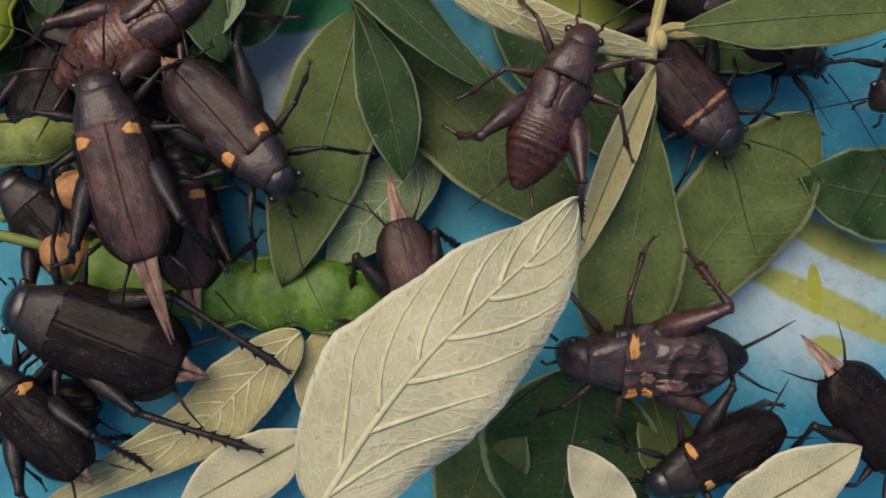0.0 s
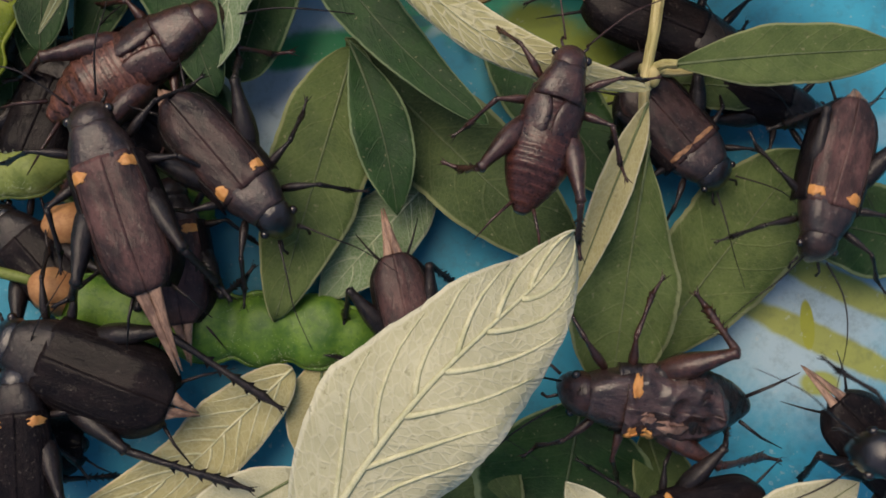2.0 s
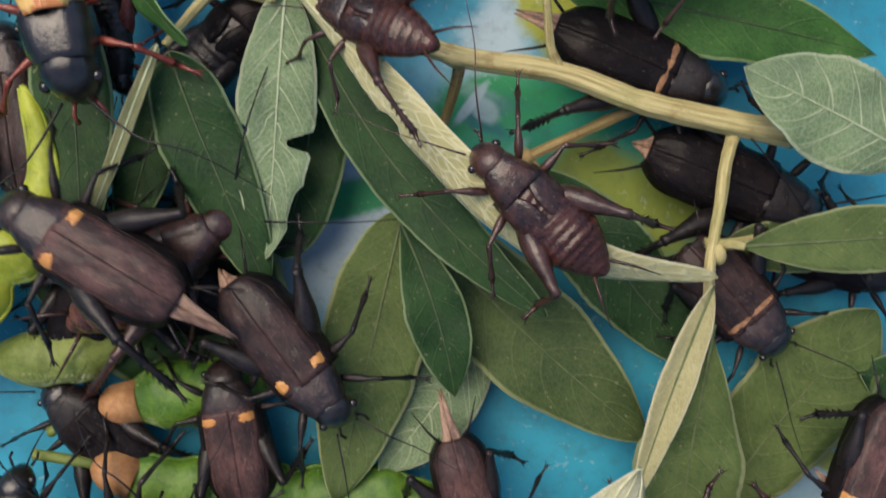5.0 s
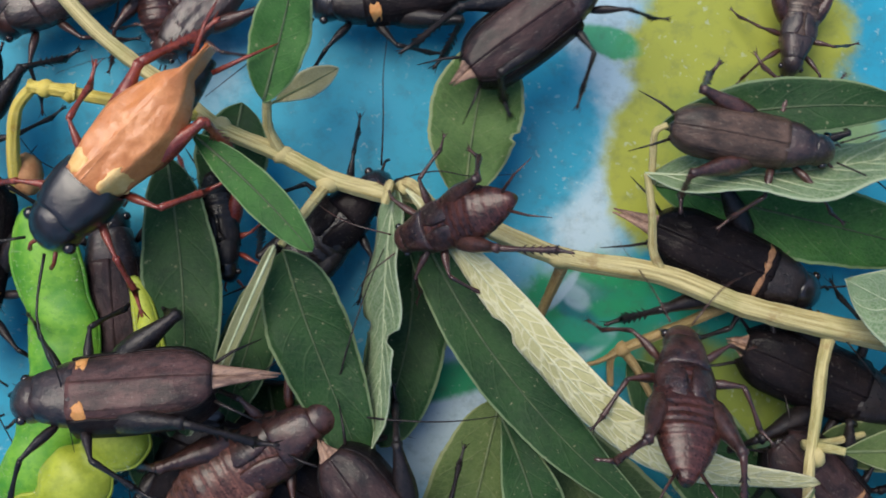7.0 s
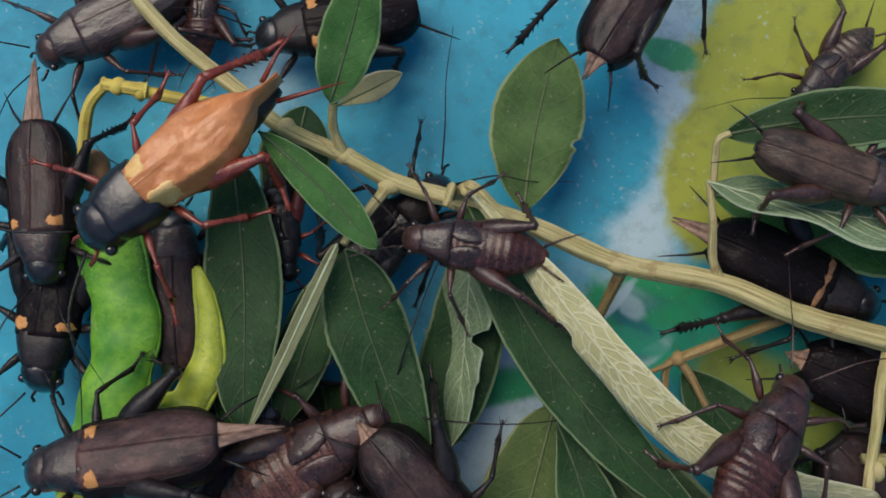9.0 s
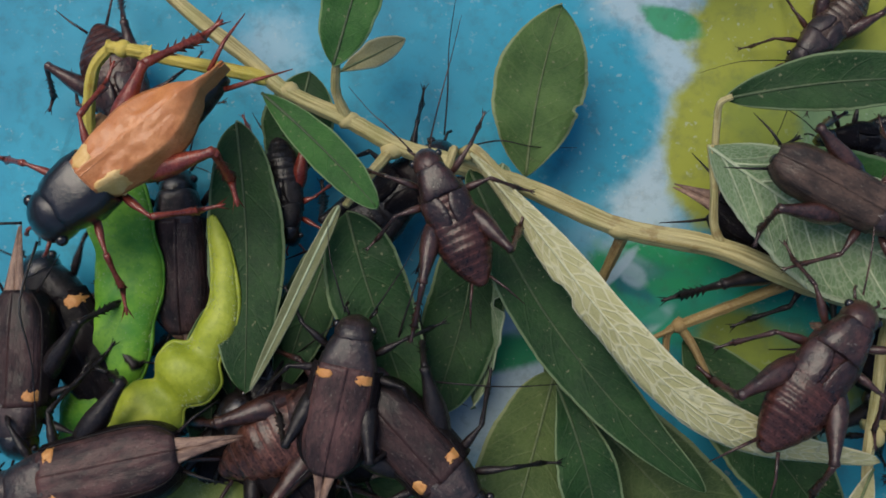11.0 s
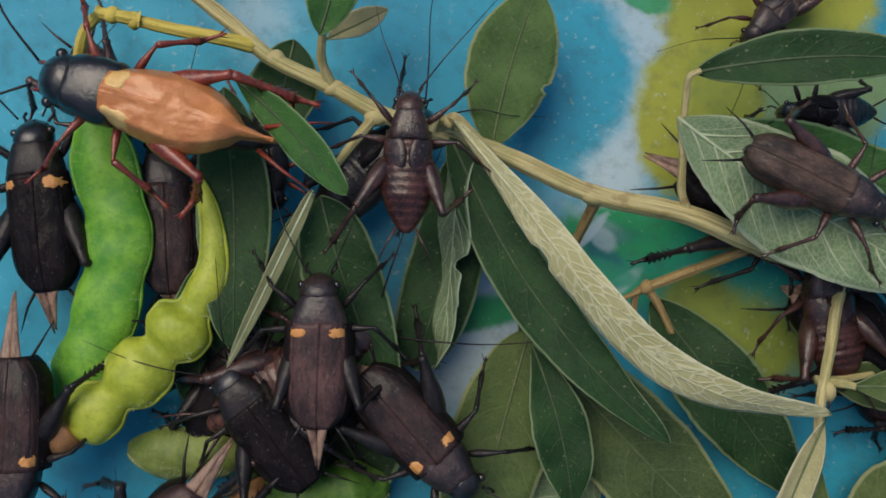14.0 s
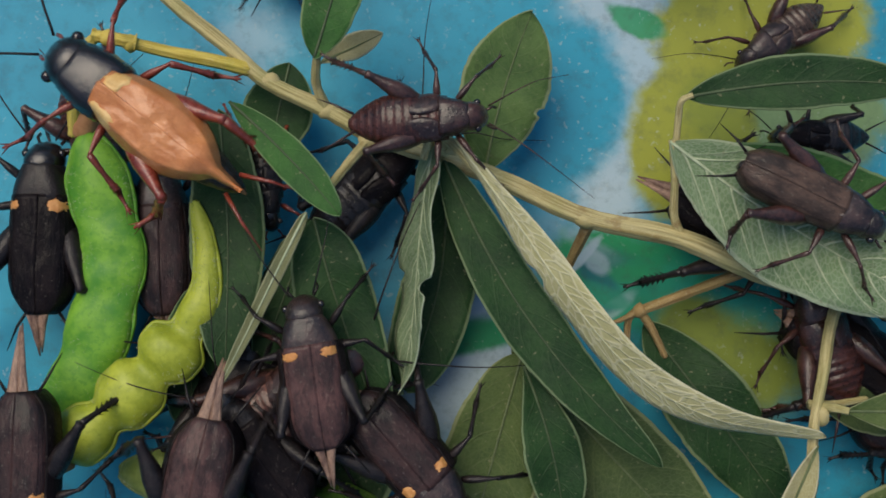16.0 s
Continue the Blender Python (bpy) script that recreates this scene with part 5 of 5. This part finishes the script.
place_cricket("black cricket beside the green pod", 30.5, "black", [(0, -123, 47.4, 6, 0, 0, -99.9), (7, -123, 47.4, 6, 0, 0, -99.9), (8, -120.2, 36.5, 6, 0, 0, -95.8), (9, -121.4, 40.4, 6, 0, 0, -97.3), (9.83, -120.27, 36.43, 6, 0, 0, -154.77), (10.67, -119.13, 32.47, 6, 0, 0, -212.23), (11.5, -118, 28.5, 6, 0, 0, -269.7), (12.5, -122.7, 38.6, 7, 0, 0, -263.9), (14.5, -121.2, 44.4, 7, 0, 0, -265.2), (16, -120.4, 44.1, 7, 0, 0, -271)], seed=26, tips=0.25)
place_cricket("brown-winged cricket with orange spots and long pale wing tips", 31.0, "brown", [(0, -111.9, 35.9, 20, 0, 0, 154.2), (3.2, -111.9, 35.9, 20, 0, 0, 154.2), (5.3, -80.3, 17.6, 22, 12, 0, 140.3), (5.5, -78.8, 18.7, 22, 14, 0, 134.5), (6, -85.3, 27.1, 22, 24, 0, 156.9), (6.5, -90.7, 25.5, 22, 26, 0, 171.8), (7, -96.6, 26.6, 22, 26, 0, 183.1), (8, -100.1, 21.4, 22, 26, 0, 195.8), (9, -104.8, 16.5, 20, 22, 0, 188.6), (11.3, -111, 8.2, 20, 12, 0, 193.1), (11.5, -109.2, 8.6, 20, 12, 0, 194.1), (12.5, -108.9, 2.9, 20, 8, 0, 222.5), (13.3, -103.8, 0.9, 20, 0, 0, 225.5), (14.5, -100.4, -19.7, 18, 0, 0, 244.7), (15.3, -96.5, -8.6, 18, 0, 0, 253), (16, -92.7, -1, 18, 0, 0, 258.6)], seed=27, tips=0.32)
place_cricket("brown-winged black cricket with two orange spots head up among the leaves", 24.9, "brown", [(0, -69.7, -11.1, 8, 0, 0, 95.9), (8, -69.7, -11.1, 8, 0, 0, 95.9), (9, -73.1, 0.8, 12, 0, 0, 96.3), (11.3, -72.9, 20.6, 20, 0, 0, 75.4), (11.5, -72.5, 20.6, 20, 0, 0, 74.8), (12.5, -72.5, 21.2, 20, 0, 0, 76.1), (13.5, -74.5, 19.9, 20, 0, 0, 86.1), (14.5, -74.2, 21.1, 20, 0, 0, 89.6), (16, -73.9, 20.6, 20, 0, 0, 99)], seed=28, tips=0.28, plump=1.12)
place_cricket("brown cricket with striped wings on the blue sheet", 28.6, "red", [(0, -107.7, 94.1, 4, 0, 0, -156.8), (6, -107.7, 94.1, 4, 0, 0, -156.8), (7, -108.5, 92.4, 4, 0, 0, -150.9), (8, -109.9, 87.4, 5, 0, 0, -151.5), (9, -112.3, 87.1, 5, 0, 0, -154.1), (10.8, -125.7, 110.7, 4, 0, 0, -147.8), (16, -125.7, 110.7, 4, 0, 0, -147.8)], seed=29, tips=0.1, spots=False)
place_cricket("brown cricket head down behind the yellow twig", 25.0, "nymph", [(0, -111.6, 106.9, 4, 0, 0, -70), (9, -111.6, 106.9, 4, 0, 0, -70), (11.3, -111.3, 67.7, 6, 0, 0, -68), (12.5, -111.8, 66.7, 6, 0, 0, -70), (14.5, -112.8, 60.7, 5, 0, 0, -72), (16, -112.8, 60.7, 5, 0, 0, -72)], seed=30, plump=1.25)
place_cricket("dark cricket between two pods", 29.0, "dusky", [(14.5, -101.5, 42.9, 4, 0, 0, 92.8)], seed=31, tips=0.1, spots=False)
place_cricket("young cricket with red legs behind the leaf", 20.0, "red_legs", [(12.5, -84, 52.3, 7, 0, 0, -82)], seed=32, spread=0.65)
place_cricket("black cricket behind the turned leaf", 18.0, "dark_nymph", [(14.5, 10, 57.9, 8, 0, 0, 179.4)], seed=33)
place_cricket("black cricket in the shade behind the pods", 27.0, "black", [(14, -90.6, 13.5, 5, 0, 0, 68)], seed=34, tips=0.1, spots=False, plump=1.2)
place_cricket("black cricket half buried among the others", 25.0, "black", [(0, -92.9, -11.3, 4, 0, 0, 131.7), (9, -90.9, -6.3, 4, 0, 0, 131.7), (11.3, -85.2, 11, 10, 0, 0, 129.8), (14.5, -84.1, 7.7, 13, 0, 0, 127.5), (16, -84.1, 7.7, 13, 0, 0, 127.5)], seed=35, spots=False, plump=1.15)
place_cricket("black cricket in the shade under pale leaves", 22.0, "black", [(0, -96.3, -41.5, 3, 0, 0, -177.8)], seed=36, spots=False, plump=1.2)
place_cricket("red-brown cricket behind the twig", 21.6, "red", [(0, -80.5, 76.7, 4, 0, 0, -135.8), (5.5, -80.5, 76.7, 4, 0, 0, -135.8), (6, -84.4, 77.6, 4, 0, 0, -137.4), (6.5, -83.5, 79.2, 4, 0, 0, -138.3), (7, -86.5, 87.1, 4, 0, 0, -135.8), (8, -85.8, 111.3, 4, 0, 0, -137.8), (16, -85.8, 111.3, 4, 0, 0, -137.8)], seed=37, spots=False, crumple=0.015)
place_cricket("black cricket lying under another cricket", 35.9, "black", [(6, -84.1, 16.4, 2, 0, 0, 147.3)], seed=38, tips=0.1, spots=False)
place_cricket("black cricket with orange spots crossing over the other crickets", 28.3, "black", [(0, 69.7, -62.4, 30, 0, 0, -167), (1.2, 62.2, -57.7, 30, 0, 0, -170.1), (2, 38.1, -47, 30, 0, 0, -191), (2.5, 27.4, -46.9, 30, 0, 0, -174.5), (3.2, 16.7, -49.4, 30, 0, 0, -162.8), (4.3, -13.3, -57.3, 28, 0, 0, -160.8), (16, -13.3, -57.3, 28, 0, 0, -160.8)], seed=39, tips=0.1, plump=1.05)
place_cricket("black cricket at the far end of the twig", 24.0, "black", [(0, -89.6, 135.7, 4, 0, 0, 93.2), (9, -89.6, 135.7, 4, 0, 0, 93.2), (11.3, -91, 113, 4, 0, 0, 94.2), (14.5, -90.3, 94.6, 4, 0, 0, 97.6), (15.2, -90.9, 89.4, 4, 0, 0, 99.9), (15.6, -91.6, 89.5, 4, 0, 0, 103), (16, -80.1, 96.6, 4, 0, 0, 83.9)], seed=40, spots=False)
place_cricket("ribbed brown young cricket at the corner", 18.0, "nymph", [(0, -93.8, 90.7, 4, 0, 0, 94.6), (7, -93.8, 90.7, 4, 0, 0, 94.6), (8, -96.6, 89.4, 4, 0, 0, 92.8), (9, -97.4, 88.3, 4, 0, 0, 84.3), (10.8, -95.6, 104.2, 4, 0, 0, 89.7), (16, -95.6, 104.2, 4, 0, 0, 89.7)], seed=41)


def step_rows(keys, hip, phase):
    """A leg's rows: it swings while its cricket walks, and rests while the cricket rests."""
    rows = []
    rest = hip.copy()
    for i in range(65):
        t = i * 0.25
        k = 0
        while k < len(keys) - 2 and keys[k + 1][0] < t:
            k += 1
        (ta, a), (tb, b) = keys[k], keys[k + 1]
        speed = (b.translation - a.translation).length / max(tb - ta, 0.1) / MM
        turn = math.degrees(a.to_quaternion().rotation_difference(b.to_quaternion()).angle) / max(tb - ta, 0.1)
        swing = min(1.0, (speed + 0.15 * turn) / 14.0)
        rows.append((t, rest @ Matrix.Rotation(radians(13) * swing * math.sin(t * 9.0 + phase), 4, "Z")))
    return rows


def motions():
    for thing, keys, legs in MOVERS:
        walk(thing, keys)
        for i, leg in enumerate(legs):
            walk(leg, step_rows(keys, leg.matrix_basis.copy(), i * math.pi * 0.9))
    walk(pale_leaf, [(0, LAID), (12.6, LAID), (16, PRESSED)])
    turns = [(0, 50, -58), (5.5, 50, -58), (6, 48, -58), (7, 35, -58), (8, 28, -58), (9.2, 20, -56), (10.3, 8, -28), (11.2, 0, 0), (16, 0, 0)]
    walk(turned_leaf, [(t, FLAT @ pose(0, 0, 0, roll, 0, yaw)) for t, yaw, roll in turns])
    rest = bitten_leaf.matrix_basis.copy()
    walk(bitten_leaf, [(t, Matrix.Translation((x * MM, 0, z * MM)) @ rest @ pose(0, 0, 0, roll, 0, 0)) for t, x, z, roll in ((0, 0, 0, 20), (3.2, 0, 0, 20), (5.5, 0, 0, 0), (6, 0, 0, 62), (8, 0, 0, 62), (9.2, 4.5, -6, 50), (11.3, 7, -9, 50), (12.8, 7, -8, 50), (13.5, 5, -5, 60), (14.5, 4, -4, 65), (15, 0.5, 0, 65), (16, 0, 0, 65))])
    for thing, off in ((hanging_pod, 0.0), (seed_pod, -2.0)):
        rest = thing.matrix_basis.copy()
        walk(thing, [(t, Matrix.Translation((x * MM, y * MM, 0)) @ rest) for t, x, y in ((0, off, -3), (6, off, -3), (9, off, -2), (11.3, 0, 0), (16, 0, 0))])
    rest = oval_leaf.matrix_basis.copy()
    leant = Matrix.Translation((-2.0 * MM, -0.8 * MM, 0)) @ rest @ pose(0, 0, 0, 0, 0, -3.8)
    walk(oval_leaf, [(0, rest), (11.3, rest), (13.4, leant), (16, leant)])
    rest = edge_leaf.matrix_basis.copy()
    rows = [(0, 0, 0, 58), (6.1, 0, 0, 58), (7, 0, 0, 0), (12.5, 0, 0, 0), (13.4, -2.4, -2.8, 45), (14.3, -2.4, -2.8, 5), (16, -2.4, -2.8, 0)]
    walk(edge_leaf, [(t, Matrix.Translation((x * MM, y * MM, 0)) @ rest @ pose(0, 0, 0, roll, 0, 0)) for t, x, y, roll in rows])
    for thing, x, y in ((strip_leaf, -1.9, -3.0), (ribbed_leaf, -1.9, -3.0)):
        rest = thing.matrix_basis.copy()
        moved = Matrix.Translation((x * MM, y * MM, 0)) @ rest
        walk(thing, [(0, rest), (12.5, rest), (13.4, moved), (16, moved)])


motions()
